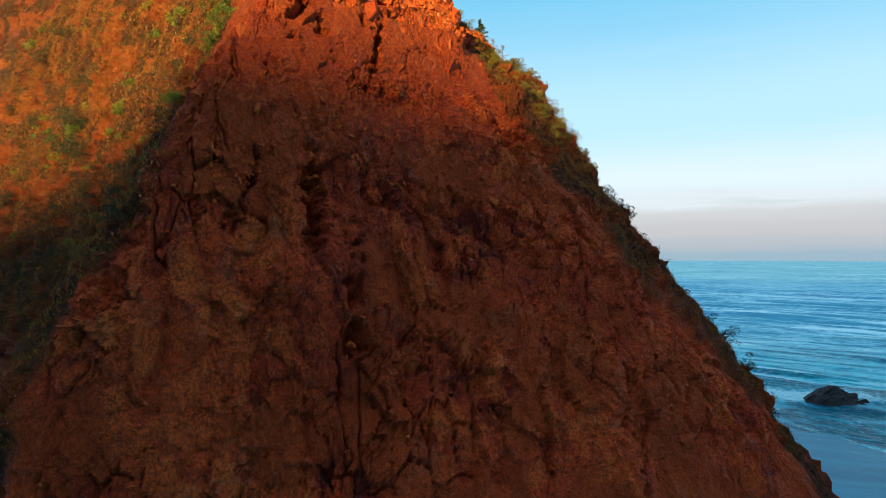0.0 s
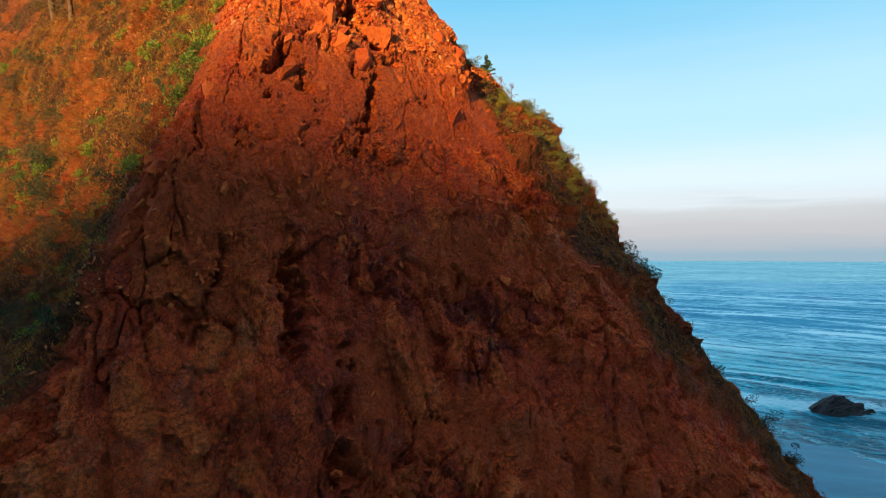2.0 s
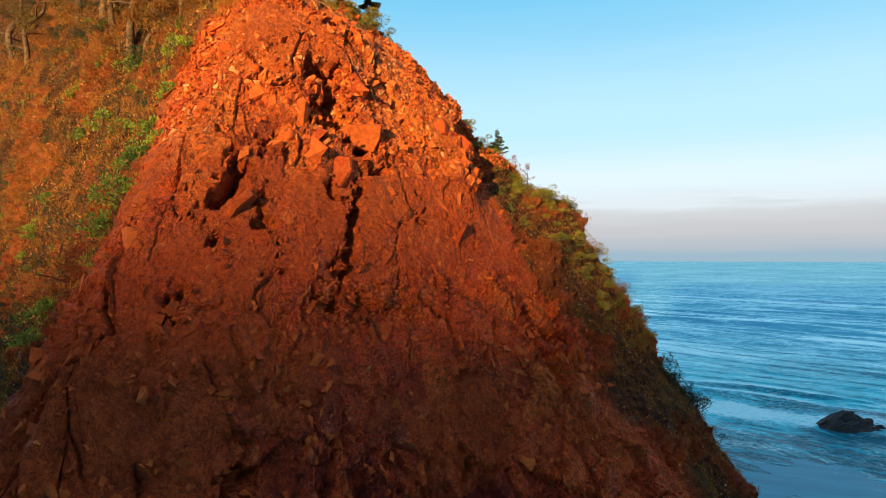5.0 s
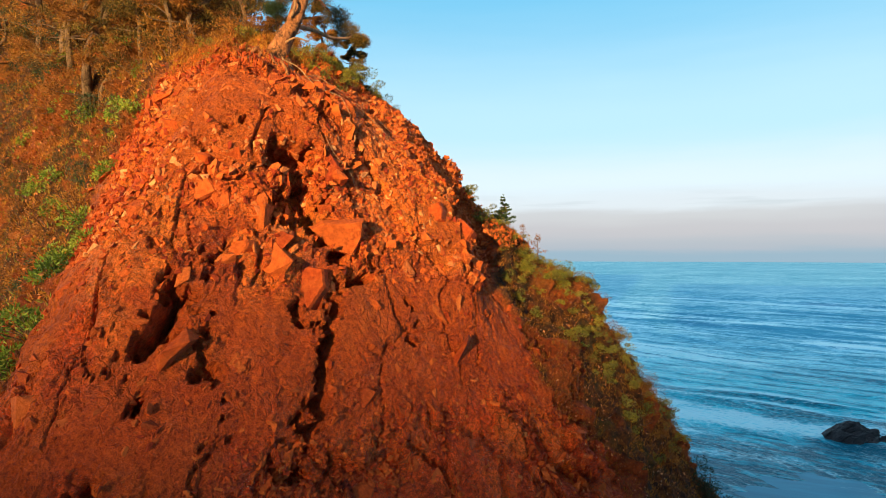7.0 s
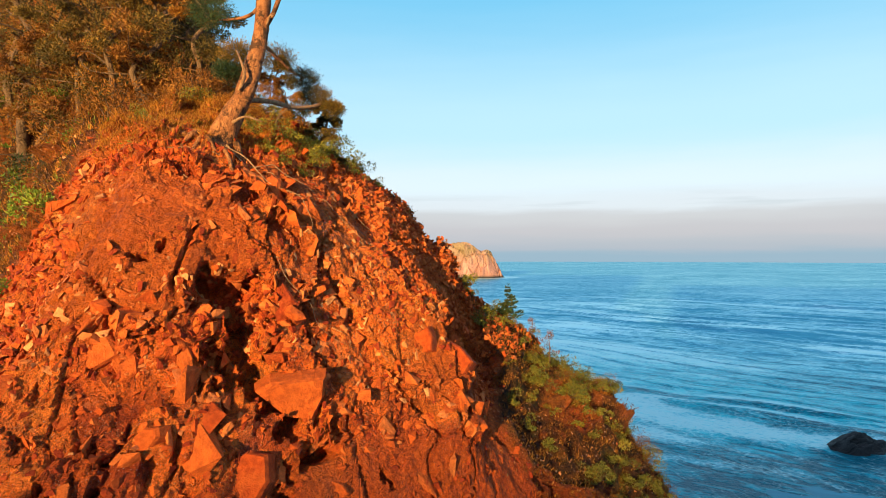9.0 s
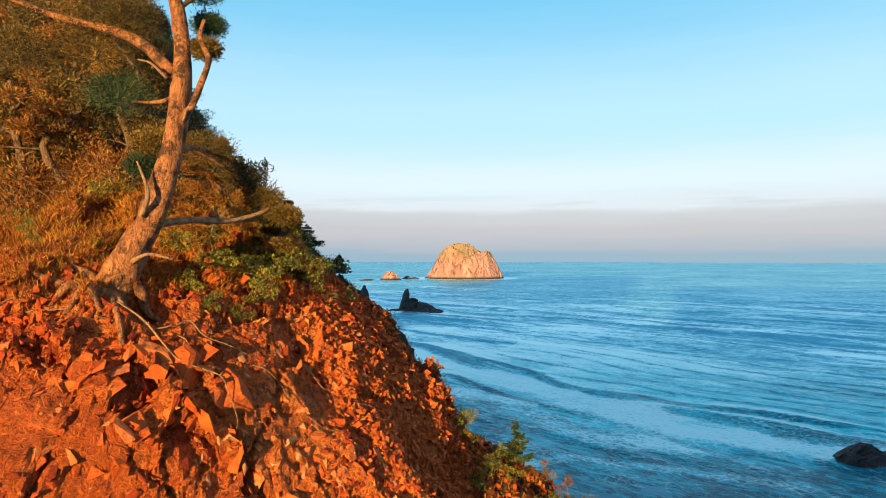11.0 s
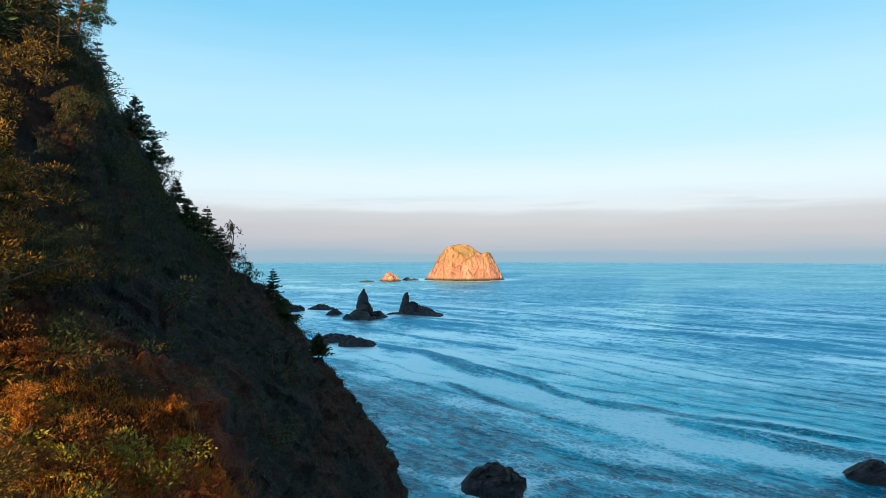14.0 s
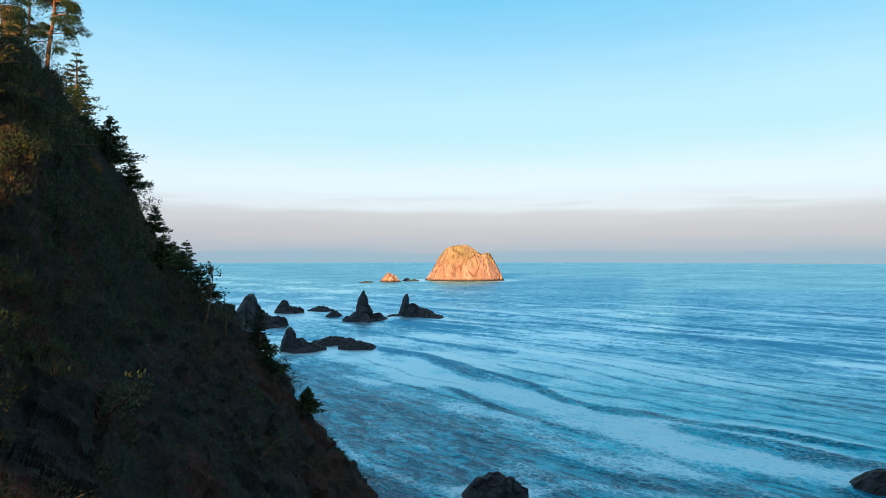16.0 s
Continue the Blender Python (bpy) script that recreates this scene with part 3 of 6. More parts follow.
    disp = disp_rock * rock + soft * (1 - rock) + swells(z, a)
    out = p + nrm.reshape(-1, 3) * disp[:, None]
    tone = np.clip(0.5 + (0.25 * l1 + 0.35 * l2 + 0.15 * l3) * (0.35 + 0.65 * blocks), 0, 1)
    return out.reshape(rows, cols, 3), dict(turf=turf * (1 - scrub * 0.4), earth=earth, scrub=scrub, tone=tone), rock.reshape(rows, cols), along, levels


def sheet(name, grid, material, attributes=(), smooth_shade=True, crease=None):
    rows, cols = grid.shape[:2]
    idx = np.arange(rows * cols).reshape(rows, cols)
    quads = np.stack([idx[:-1, :-1], idx[:-1, 1:], idx[1:, 1:], idx[1:, :-1]], -1).reshape(-1, 4)
    me = bpy.data.meshes.new(name)
    me.vertices.add(rows * cols)
    me.vertices.foreach_set("co", grid.reshape(-1).astype(np.float32))
    me.loops.add(len(quads) * 4)
    me.loops.foreach_set("vertex_index", quads.reshape(-1).astype(np.int32))
    me.polygons.add(len(quads))
    me.polygons.foreach_set("loop_start", np.arange(0, len(quads) * 4, 4, dtype=np.int32))
    me.polygons.foreach_set("use_smooth", np.full(len(quads), smooth_shade))
    for key, values in dict(attributes).items():
        me.attributes.new(key, "FLOAT", "POINT").data.foreach_set("value", np.asarray(values, np.float32).reshape(-1))
    me.update(calc_edges=True)
    if crease:
        n = np.cross(grid[1:, 1:] - grid[:-1, :-1], grid[1:, :-1] - grid[:-1, 1:])
        n /= np.maximum(np.linalg.norm(n, axis=2, keepdims=True), 1e-9)
        limit = math.cos(radians(crease))
        across, upward = np.zeros((rows, cols), bool), np.zeros((rows, cols), bool)
        across[1:-1, :-1] = (n[1:] * n[:-1]).sum(2) < limit
        upward[:-1, 1:-1] = (n[:, 1:] * n[:, :-1]).sum(2) < limit
        ends = np.empty(len(me.edges) * 2, np.int32)
        me.edges.foreach_get("vertices", ends)
        ends = ends.reshape(-1, 2)
        first, gap = ends.min(1), np.abs(ends[:, 0] - ends[:, 1])
        sharp = np.where(gap == 1, across.reshape(-1)[first], upward.reshape(-1)[first])
        me.attributes.new("sharp_edge", "BOOLEAN", "EDGE").data.foreach_set("value", sharp)
    me.validate()
    me.materials.append(material)
    return new(name, me)


GROUND, COVER, ROCK, ALONG, UP = shape_headland()
GNORM = normals_of(GROUND)
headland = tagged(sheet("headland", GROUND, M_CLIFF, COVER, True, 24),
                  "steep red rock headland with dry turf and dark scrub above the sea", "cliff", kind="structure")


def ridge_behind():
    """The wooded hill inland, unseen behind the viewer, over which the low sun just clears; added to shade the lower
    cliff and the sea.
    """
    side = Vector((SUN_DIR.y, -SUN_DIR.x, 0)).normalized()
    back = -Vector((SUN_DIR.x, SUN_DIR.y, 0)).normalized()
    u = np.concatenate([np.linspace(-900, -90, 80), np.linspace(-86, 60, 140), np.linspace(66, 800, 80)])
    v = np.linspace(0, 1, 25)
    g = np.empty((len(v), len(u), 3))
    mid = 440
    foot = 15 * SUN_DIR.y
    # crest raised to shade the sea, cut low to light nose and island
    crest = 47.9 + (mid + foot) * math.tan(radians(SUN_ELEV)) - 2.0 * smooth(-14, -26, u) + 150 * smooth(-48, -54, u) - 95 * smooth(-330, -380, u) + 90 * smooth(-1, 7, u)
    for r, w in enumerate(v):
        dist = mid + 160 * (w - 0.5)
        x, y = back.x * dist + side.x * u, back.y * dist + side.y * u
        trees = fbm(np.stack([x * 0.35, y * 0.35, 0 * x], 1), 3, 5)
        g[r, :, 0], g[r, :, 1] = x, y
        g[r, :, 2] = -2 + (crest + 2 + 1.2 * trees) * max(0.0, math.sin(math.pi * w)) ** 0.7
    return g


RIDGE = ridge_behind()
tagged(sheet("ridge_behind", RIDGE, M_CLIFF, dict(scrub=np.ones(RIDGE.shape[:2]))), "unseen dark wooded ridge inland, added to shade cliff and sea", "hill", kind="structure")

# ---- the sea, one sheet to the horizon ----
CREST_TURN = radians(-47)               # the swell's crests run this way from the x axis


def shore_line(x):
    """How far out (y) the wet sand ends, along the little bay under the headland."""
    return np.interp(x, (-80, -45, -20, -5, 12, 35, 60, 86, 95, 104, 130), (300, 225, 187, 172, 168, 174, 163, 150, 128, 100, 20))


def noise2(a, b, octaves, seed):
    flat = np.stack([a, b, 0 * a], -1).reshape(-1, 3)
    return fbm(flat, octaves, seed).reshape(a.shape)


def swell(along, across):
    """Height of the swell: long crests that lean towards the shore, and shorter bent ones between; and how near each place is to a steep front."""
    z, front = 0 * along, 0 * along
    for k, (spacing, height, wander, gain) in enumerate(((112, 2.3, 0.22, 0.6), (46, 1.15, 0.45, 1.0), (19, 0.45, 0.8, 1.2))):
        bend = noise2(along * 0.010, across * 0.014, 3, 7 + k)
        phase = (across - 236) / spacing + wander * bend
        wave = phase - np.floor(phase)                       # 0 at a crest, then the long back, then the front of the next
        back = np.clip(1 - wave / 0.80, 0, 1) ** 1.8
        face = smooth(0.88, 1.0, wave)
        runs = smooth(-0.35, 0.25, noise2(along * 0.007 + 3 * k, across * 0.020, 3, 31 + k) * gain + 0.1)
        z = z + height * runs * np.maximum(back, face)
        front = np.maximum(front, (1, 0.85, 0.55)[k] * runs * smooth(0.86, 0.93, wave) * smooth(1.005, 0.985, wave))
    return z, front


WASHED = ((111, 173, 9), (12.5, 167, 8), (-70, 565, 22), (-25, 590, 27), (-86, 396, 16), (-54, 403, 13), (-152, 520, 23), (49, 1432, 92), (-114, 1335, 22))  # rocks ringed by foam


def sea_sheet():
    ang = np.radians(np.linspace(-48, 46, 440))
    dist = np.concatenate([np.geomspace(60, 900, 520), np.geomspace(912, 4900, 70)])
    d, a = np.meshgrid(dist, ang, indexing="ij")
    x, y = d * np.sin(a), d * np.cos(a)
    along = x * math.cos(CREST_TURN) + y * math.sin(CREST_TURN)
    across = -x * math.sin(CREST_TURN) + y * math.cos(CREST_TURN)
    out = y - shore_line(x)
    z, front = swell(along, across)
    far = 1 / (1 + (d / 1500) ** 2)
    deep = smooth(20, 110, out) * smooth(-75, 20, x + 0.12 * y)
    deep = 0.10 + 0.90 * deep
    drift = noise2(x * 0.012, y * 0.02, 5, 17)
    fine = noise2(along * 0.05, across * 0.11, 4, 29)
    z = z * far * deep + 0.35 * fine * far
    q = across + 9 * drift
    # carpets of foam left by broken waves, one behind another, thinning out to sea
    foam = 0 * x
    for centre, width, strength, side in ((214, 19, 1.2, 0), (308, 28, 0.75, 0), (255, 24, 0.90, -1), (352, 24, 0.75, -1), (384, 20, 0.85, 0), (470, 26, 0.75, 0), (570, 30, 0.6, 0), (690, 40, 0.5, 0), (180, 8, 0.40, 0)):
        carpet = np.where(q < centre, np.exp(-((q - centre) / width) ** 2), np.exp(-((q - centre) / (width * 0.8)) ** 2))
        foam = foam + strength * carpet * (smooth(90, 0, x) if side else 1)
    foam = foam * (0.62 + 0.80 * drift + 0.70 * fine)
    # swash lines in the shallows
    lines = np.sin(2 * math.pi * (across / 7.5 + 0.7 * noise2(along * 0.015, across * 0.03, 3, 41) + 0.02 * along))
    shallow = smooth(210, 170, q) * smooth(0, 20, out)
    foam = foam + 0.03 * shallow + 0.18 * shallow * smooth(0.45, 1.0, lines) * smooth(-0.5, 0.2, drift)
    z = z + 0.16 * shallow * lines
    foam = foam + 0.30 * smooth(0.1, 0.6, fine) * smooth(760, 330, q) * smooth(-0.1, 0.3, drift)
    foam = foam * smooth(-2, 10, out) * (1 - 0.9 * smooth(0.2, 0.7, front * deep)) + 0.42 * smooth(5, 1.5, np.abs(out - 3 + 3 * drift))
    for cx, cy, rx in WASHED:
        foam = foam + (3.0 if cy > 1000 else 0.8) * np.exp(-((np.hypot(x - cx, (y - cy) * 1.3) - rx * 1.05) / (0.22 * rx + 2)) ** 2) * smooth(-0.5, 0.2, fine + drift)
    # the last term darkens steep fronts in place of their weaker sky reflection
    air_and_shade = 0.40 + 0.05 * smooth(240, 560, d) + 0.26 * np.clip(foam, 0, 1) + 0.10 * drift + 0.10 * smooth(600, 250, q) - 0.38 * smooth(215, 165, q) - 0.50 * front * deep * smooth(900, 300, d)
    return np.stack([x, y, z], -1), np.clip(foam, 0, 1.0), np.clip(air_and_shade, 0, 1), 0.95 * smooth(230, 460, d)


SEA, FOAM, AIR_AND_SHADE, DEEP = sea_sheet()
tagged(sheet("water", SEA, M_SEA, dict(foam=FOAM, air_and_shade=AIR_AND_SHADE, deep=DEEP)), "blue sea with long swell and drifting surf foam", "sea", kind="structure")


def sea_round():
    """The sea beside and behind the viewer, so that the sheet closes all round."""
    d, a = np.meshgrid(np.geomspace(60, 4900, 40), np.radians(np.linspace(46, 312, 90)), indexing="ij")
    return np.stack([d * np.sin(a), d * np.cos(a), 0 * d - 0.02], -1)


tagged(sheet("water_behind", sea_round(), M_SEA, dict(foam=np.zeros(3600), air_and_shade=np.full(3600, 0.3), deep=np.full(3600, 0.6))), "calm blue sea all round the headland", "sea", kind="structure")


def beach_sheet():
    x, v = np.meshgrid(np.linspace(-110, 128, 120), np.linspace(0, 1, 70), indexing="ij")
    edge = shore_line(x) + 8
    y = edge - v * (edge + 60)
    p = np.stack([x * 0.05, y * 0.05, 0 * x], -1).reshape(-1, 3)
    z = -0.25 + 0.014 * (edge - y) + 0.05 * fbm(p, 3, 23).reshape(x.shape)
    return np.stack([x, y, z], -1)


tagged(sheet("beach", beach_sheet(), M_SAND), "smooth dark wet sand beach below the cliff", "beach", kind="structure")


# ---- rocks in the sea ----
def sea_rock(name, at, size, peaks, material, seed, label, category="sea rock", rough=0.24, rows=40, cols=72):
    """A wave-worn rock: a lumpy body under a roofline of peaks (place across, place in depth, height, spread), all in shares of its size."""
    w, depth, h = size
    u, v = np.meshgrid(np.linspace(0, 2 * math.pi, cols), np.linspace(0, 1, rows), indexing="xy")
    ring = 1 - v
    wob = fbm(np.stack([np.cos(u) * 1.3 + seed, np.sin(u) * 1.3, v * 0.6], -1).reshape(-1, 3), 4, seed).reshape(u.shape)
    r = ring ** 0.8 * (1 + 0.22 * wob)
    x, y = np.cos(u) * r, np.sin(u) * r
    top = np.zeros_like(x)
    for px, py, ph, spread in peaks:
        d = np.sqrt(((x - px) / spread) ** 2 + ((y - py) / (spread * 1.3)) ** 2)
        top = np.maximum(top, ph * np.clip(1.25 - d, 0, 1) ** 0.8)
    p = np.stack([x * w * 0.5, y * depth * 0.5, top * h], -1)
    q = p.reshape(-1, 3) / (h * 0.9) + seed
    l1, t1, e1 = fractured(q * 2.2, seed)
    bump = rough * (0.7 * fbm(q * 2.2, 5, seed) + 0.8 * t1 - 0.3 * (1 - smooth(0, 0.12, e1))).reshape(x.shape)
    p[:, :, 2] += bump * h * smooth(0.0, 0.25, top) * 0.8
    p[:, :, 0] += bump * h * 0.5
    p[:, :, 1] -= bump * h * 0.5
    p[0, :, 2] = -1.5
    p[:, -1] = p[:, 0]
    ob = sheet(name, p, material, (), False)
    ob.location = (at[0], at[1], -0.1)
    return tagged(ob, label, category, "rocks in the sea")


sea_rock("sea_rock", (111, 173), (18.5, 13, 4.8), [(-0.15, 0, 1, 0.65), (0.4, 0, 0.55, 0.45), (-0.6, 0, 0.6, 0.35)], M_SEA_ROCK, 3, "low black rock ringed by shallow surf")
sea_rock("sea_rock", (12.5, 167), (16, 13, 6.0), [(0, 0, 1, 0.8), (0.45, 0, 0.85, 0.5), (-0.5, 0, 0.8, 0.45)], M_SEA_ROCK, 5, "rounded black boulder at the edge of the wet sand")
sea_rock("sea_pinnacle", (-70, 565), (42, 30, 25), [(-0.08, 0, 1.0, 0.24), (0.0, 0, 0.55, 0.42), (-0.4, 0, 0.3, 0.5), (0.5, 0, 0.2, 0.6)], M_SEA_ROCK, 7, "slender pointed dark sea stack on a low reef")
sea_rock("sea_pinnacle", (-25, 590), (54, 34, 23), [(-0.32, 0, 1.0, 0.20), (-0.14, 0, 0.68, 0.28), (0.1, 0, 0.36, 0.45), (0.6, 0, 0.14, 0.5), (-0.7, 0, 0.16, 0.4)], M_SEA_ROCK, 11, "notched dark sea stack with a long low tail")
sea_rock("sea_rock", (-86, 396), (30, 22, 14), [(-0.55, 0, 1.0, 0.36), (-0.2, 0, 0.55, 0.4), (0.3, 0, 0.3, 0.6)], M_SEA_ROCK, 13, "jagged black rock with one sharp horn")
sea_rock("reef", (-72, 425), (34, 20, 4.5), [(0, 0, 1, 0.8), (0.5, 0, 0.8, 0.5)], M_SEA_ROCK, 17, "flat black reef beside a horned rock", "reef")
sea_rock("reef", (-54, 403), (26, 18, 4.6), [(0, 0, 1, 0.9), (0.5, 0, 0.5, 0.4)], M_SEA_ROCK, 19, "flat black reef washed by foam", "reef")
sea_rock("sea_rock", (-103, 600), (18, 14, 5.5), [(0, 0, 1, 0.8)], M_SEA_ROCK, 23, "small low dark rock in foam")
sea_rock("sea_pinnacle", (-152, 520), (46, 40, 24), [(-0.3, 0, 1.0, 0.55), (0.1, 0, 0.55, 0.5), (0.6, 0, 0.22, 0.5)], M_SEA_ROCK, 29, "broad rounded dark sea stack near the shore")
sea_rock("sea_rock", (-155, 640), (32, 26, 12.5), [(-0.4, 0, 1.0, 0.5), (0.3, 0, 0.5, 0.6)], M_SEA_ROCK, 31, "low dark rock with a sloping back")
sea_rock("reef", (-128, 660), (30, 16, 5), [(0, 0, 1, 0.8)], M_SEA_ROCK, 37, "thin dark reef behind the shore rocks", "reef")
sea_rock("sea_cliff", (-196, 500), (96, 60, 40), [(-0.4, 0, 1.0, 0.7), (0.25, 0, 0.45, 0.7)], M_SEA_ROCK, 41, "dark cliff foot where the coast runs on", "cliff")
sea_rock("islet", (-114, 1335), (44, 34, 19), [(-0.1, 0, 1.0, 0.75), (0.5, 0, 0.5, 0.5)], M_ISLAND, 43, "small sunlit pinkish islet", "islet")
sea_rock("reef", (-160, 1310), (40, 20, 3.4), [(0, 0, 1, 0.8)], M_SEA_ROCK, 47, "low dark reef beside a sunlit islet", "reef")
sea_rock("reef", (-72, 1390), (46, 24, 7), [(-0.4, 0, 1, 0.4), (0.3, 0, 0.6, 0.5)], M_SEA_ROCK, 53, "broken dark reef between islet and island", "reef")


def island():
    """A big sunlit island: sheer sides, a tilted grassy top and a lower hump behind a saddle."""
    cols, rows = 220, 90
    u, v = np.meshgrid(np.linspace(0, 2 * math.pi, cols), np.linspace(0, 1, rows), indexing="xy")
    wob = fbm(np.stack([np.cos(u) * 2.2, np.sin(u) * 2.2, 0.4 * v], -1).reshape(-1, 3), 5, 61).reshape(u.shape)
    r = (1 - v) * (1 + 0.10 * wob)
    x, y = np.cos(u) * r * 94, np.sin(u) * r * 62
    roof = np.interp(x, (-100, -94, -78, -56, -40, -14, 12, 28, 40, 52, 66, 84, 92, 100), (0, 6, 30, 56, 76, 80, 78, 67, 60, 63, 58, 46, 22, 0))
    edge = np.clip((1 - r) / 0.34, 0, 1) ** 0.75
    z = roof * edge
    p = np.stack([x, y, z], -1)
    q = p.reshape(-1, 3) * (0.05, 0.05, 0.02)
    l1, t1, e1 = fractured(q + 3, 63)
    bump = (5 * fbm(q * 1.2, 5, 65) + 5 * t1 - 4 * (1 - smooth(0, 0.1, e1))).reshape(x.shape)
    wall = smooth(0, 0.2, edge) * (1 - 0.8 * smooth(0.85, 1.0, edge))
    p[:, :, 1] -= bump * wall
    p[:, :, 2] += 0.35 * bump * smooth(0.1, 0.6, edge)
    p[0, :, 2] = -3
    p[:, -1] = p[:, 0]
    ob = sheet("island", p, M_ISLAND, (), False)
    ob.location = (49, 1432, 0)
    return tagged(ob, "big rocky island, sunlit, with a grassy sloping top", "island", "rocks in the sea")


island()

# ---- tools for things: heaps of faces, parts, and places on the ground ----
class Heap:
    """Vertices and faces that end up as one mesh."""

    def __init__(self):
        self.v, self.f, self.n = [], [], 0

    def add(self, verts, faces):
        verts = np.asarray(verts, float)
        self.v.append(verts)
        self.f.extend([tuple(i + self.n for i in f) for f in faces])
        self.n += len(verts)
        return self

    def tube(self, points, radii, sides=8, gnarl=0.0, seed=0, steps=4):
        """A tapered, slightly knotted limb along a smooth line through the points."""
        points = np.asarray(points, float)
        k = np.arange(len(points))
        at = np.linspace(0, len(points) - 1, (len(points) - 1) * steps + 1)
        line = spline(k, points, at)
        rad = np.interp(at, k, radii)
        tang = np.gradient(line, axis=0)
        tang /= np.maximum(np.linalg.norm(tang, axis=1, keepdims=True), 1e-9)
        ref = np.eye(3)[np.abs(tang).max(0).argmin()][None]
        a = np.cross(tang, ref)
        a /= np.maximum(np.linalg.norm(a, axis=1, keepdims=True), 1e-9)
        b = np.cross(tang, a)
        ang = np.linspace(0, 2 * math.pi, sides, endpoint=False)
        ring = np.cos(ang)[None, :, None] * a[:, None] + np.sin(ang)[None, :, None] * b[:, None]
        r = np.repeat(rad[:, None], sides, 1)
        if gnarl:
            q = (line[:, None] + ring * rad[:, None, None]).reshape(-1, 3)
            r = r * (1 + gnarl * fbm(q * (5, 5, 2.5), 3, seed + 3).reshape(r.shape))
        verts = (line[:, None] + ring * r[:, :, None]).reshape(-1, 3)
        n = len(at)
        faces = [(i * sides + j, i * sides + (j + 1) % sides, (i + 1) * sides + (j + 1) % sides, (i + 1) * sides + j)
                 for i in range(n - 1) for j in range(sides)]
        faces += [tuple(range(sides))[::-1], tuple((n - 1) * sides + j for j in range(sides))]
        return self.add(verts, faces)

    def leaves(self, at, along, size, width=0.45, fold=0.25, rng=None):
        """Pointed leaves at many places at once, each folded on its midrib."""
        at, along = np.asarray(at, float), np.asarray(along, float)
        n = len(at)
        rng = rng or np.random.RandomState(1)
        size = np.broadcast_to(np.asarray(size, float), (n,))[:, None]
        along = along / np.maximum(np.linalg.norm(along, axis=1, keepdims=True), 1e-9)
        side = np.cross(along, rng.normal(size=(n, 3)))
        side /= np.maximum(np.linalg.norm(side, axis=1, keepdims=True), 1e-9)
        up = np.cross(side, along)
        mid = at + along * size * 0.45
        verts = np.stack([at, mid + side * size * width * 0.5 + up * size * fold * width, at + along * size,
                          mid - side * size * width * 0.5 + up * size * fold * width], 1).reshape(-1, 3)
        base = np.arange(n) * 4 + self.n
        self.f.extend(map(tuple, np.concatenate([np.stack([base, base + 1, base + 2], 1), np.stack([base, base + 2, base + 3], 1)]).tolist()))
        self.v.append(verts)
        self.n += len(verts)
        return self

    def mesh(self, name, material, smooth_shade=False):
        me = bpy.data.meshes.new(name)
        me.from_pydata(np.concatenate(self.v).tolist() if self.v else [], [], self.f)
        me.materials.append(material)
        if smooth_shade:
            me.polygons.foreach_set("use_smooth", np.ones(len(me.polygons), bool))
        me.update()
        return me


def piece(name, heap, material, parent, label="", smooth_shade=False):
    """One mesh as a part under its thing."""
    ob = new(name, heap.mesh(name, material, smooth_shade))
    ob.parent = parent
    return tagged(ob, label)


def thing(name, at, label, category, group="", turn=0.0, scale=1.0):
    ob = new(name)
    ob.empty_display_size = 0.1
    ob.matrix_basis = Matrix.LocRotScale(Vector(at), Euler((0, 0, turn)), Vector((scale,) * 3))
    return tagged(ob, label, category, group)


from mathutils.kdtree import KDTree

_sub, _subn = GROUND[::2, ::2].reshape(-1, 3), GNORM[::2, ::2].reshape(-1, 3)
FLOOR_TREE, SPACE_TREE = KDTree(len(_sub)), KDTree(len(_sub))
for _i, (_x, _y, _z) in enumerate(_sub.tolist()):
    FLOOR_TREE.insert((_x, _y, 0), _i)
    SPACE_TREE.insert((_x, _y, _z), _i)
FLOOR_TREE.balance()
SPACE_TREE.balance()


def on_ground(x, y):
    """The ground under a place in plan."""
    i = FLOOR_TREE.find((x, y, 0))[1]
    return Vector((x, y, _sub[i][2]))


def on_face(x, y, z):
    """The nearest place on the rock and the way out of it."""
    i = SPACE_TREE.find((x, y, z))[1]
    return Vector(_sub[i]), Vector(_subn[i])


def cells(test, count, rng):
    """Random places on the headland's mesh where test allows, weighted by area: positions and outward ways."""
    a, l = np.tile(ALONG, len(UP)), np.repeat(UP, len(ALONG))
    du, dv = np.gradient(GROUND, axis=1).reshape(-1, 3), np.gradient(GROUND, axis=0).reshape(-1, 3)
    area = np.linalg.norm(np.cross(du, dv), axis=1)
    w = area * test(GROUND.reshape(-1, 3), a, ROCK.reshape(-1))
    i = rng.choice(len(w), count, p=w / w.sum())
    jitter = du[i] * (rng.rand(count, 1) - 0.5) + dv[i] * (rng.rand(count, 1) - 0.5)
    return GROUND.reshape(-1, 3)[i] + jitter, GNORM.reshape(-1, 3)[i]


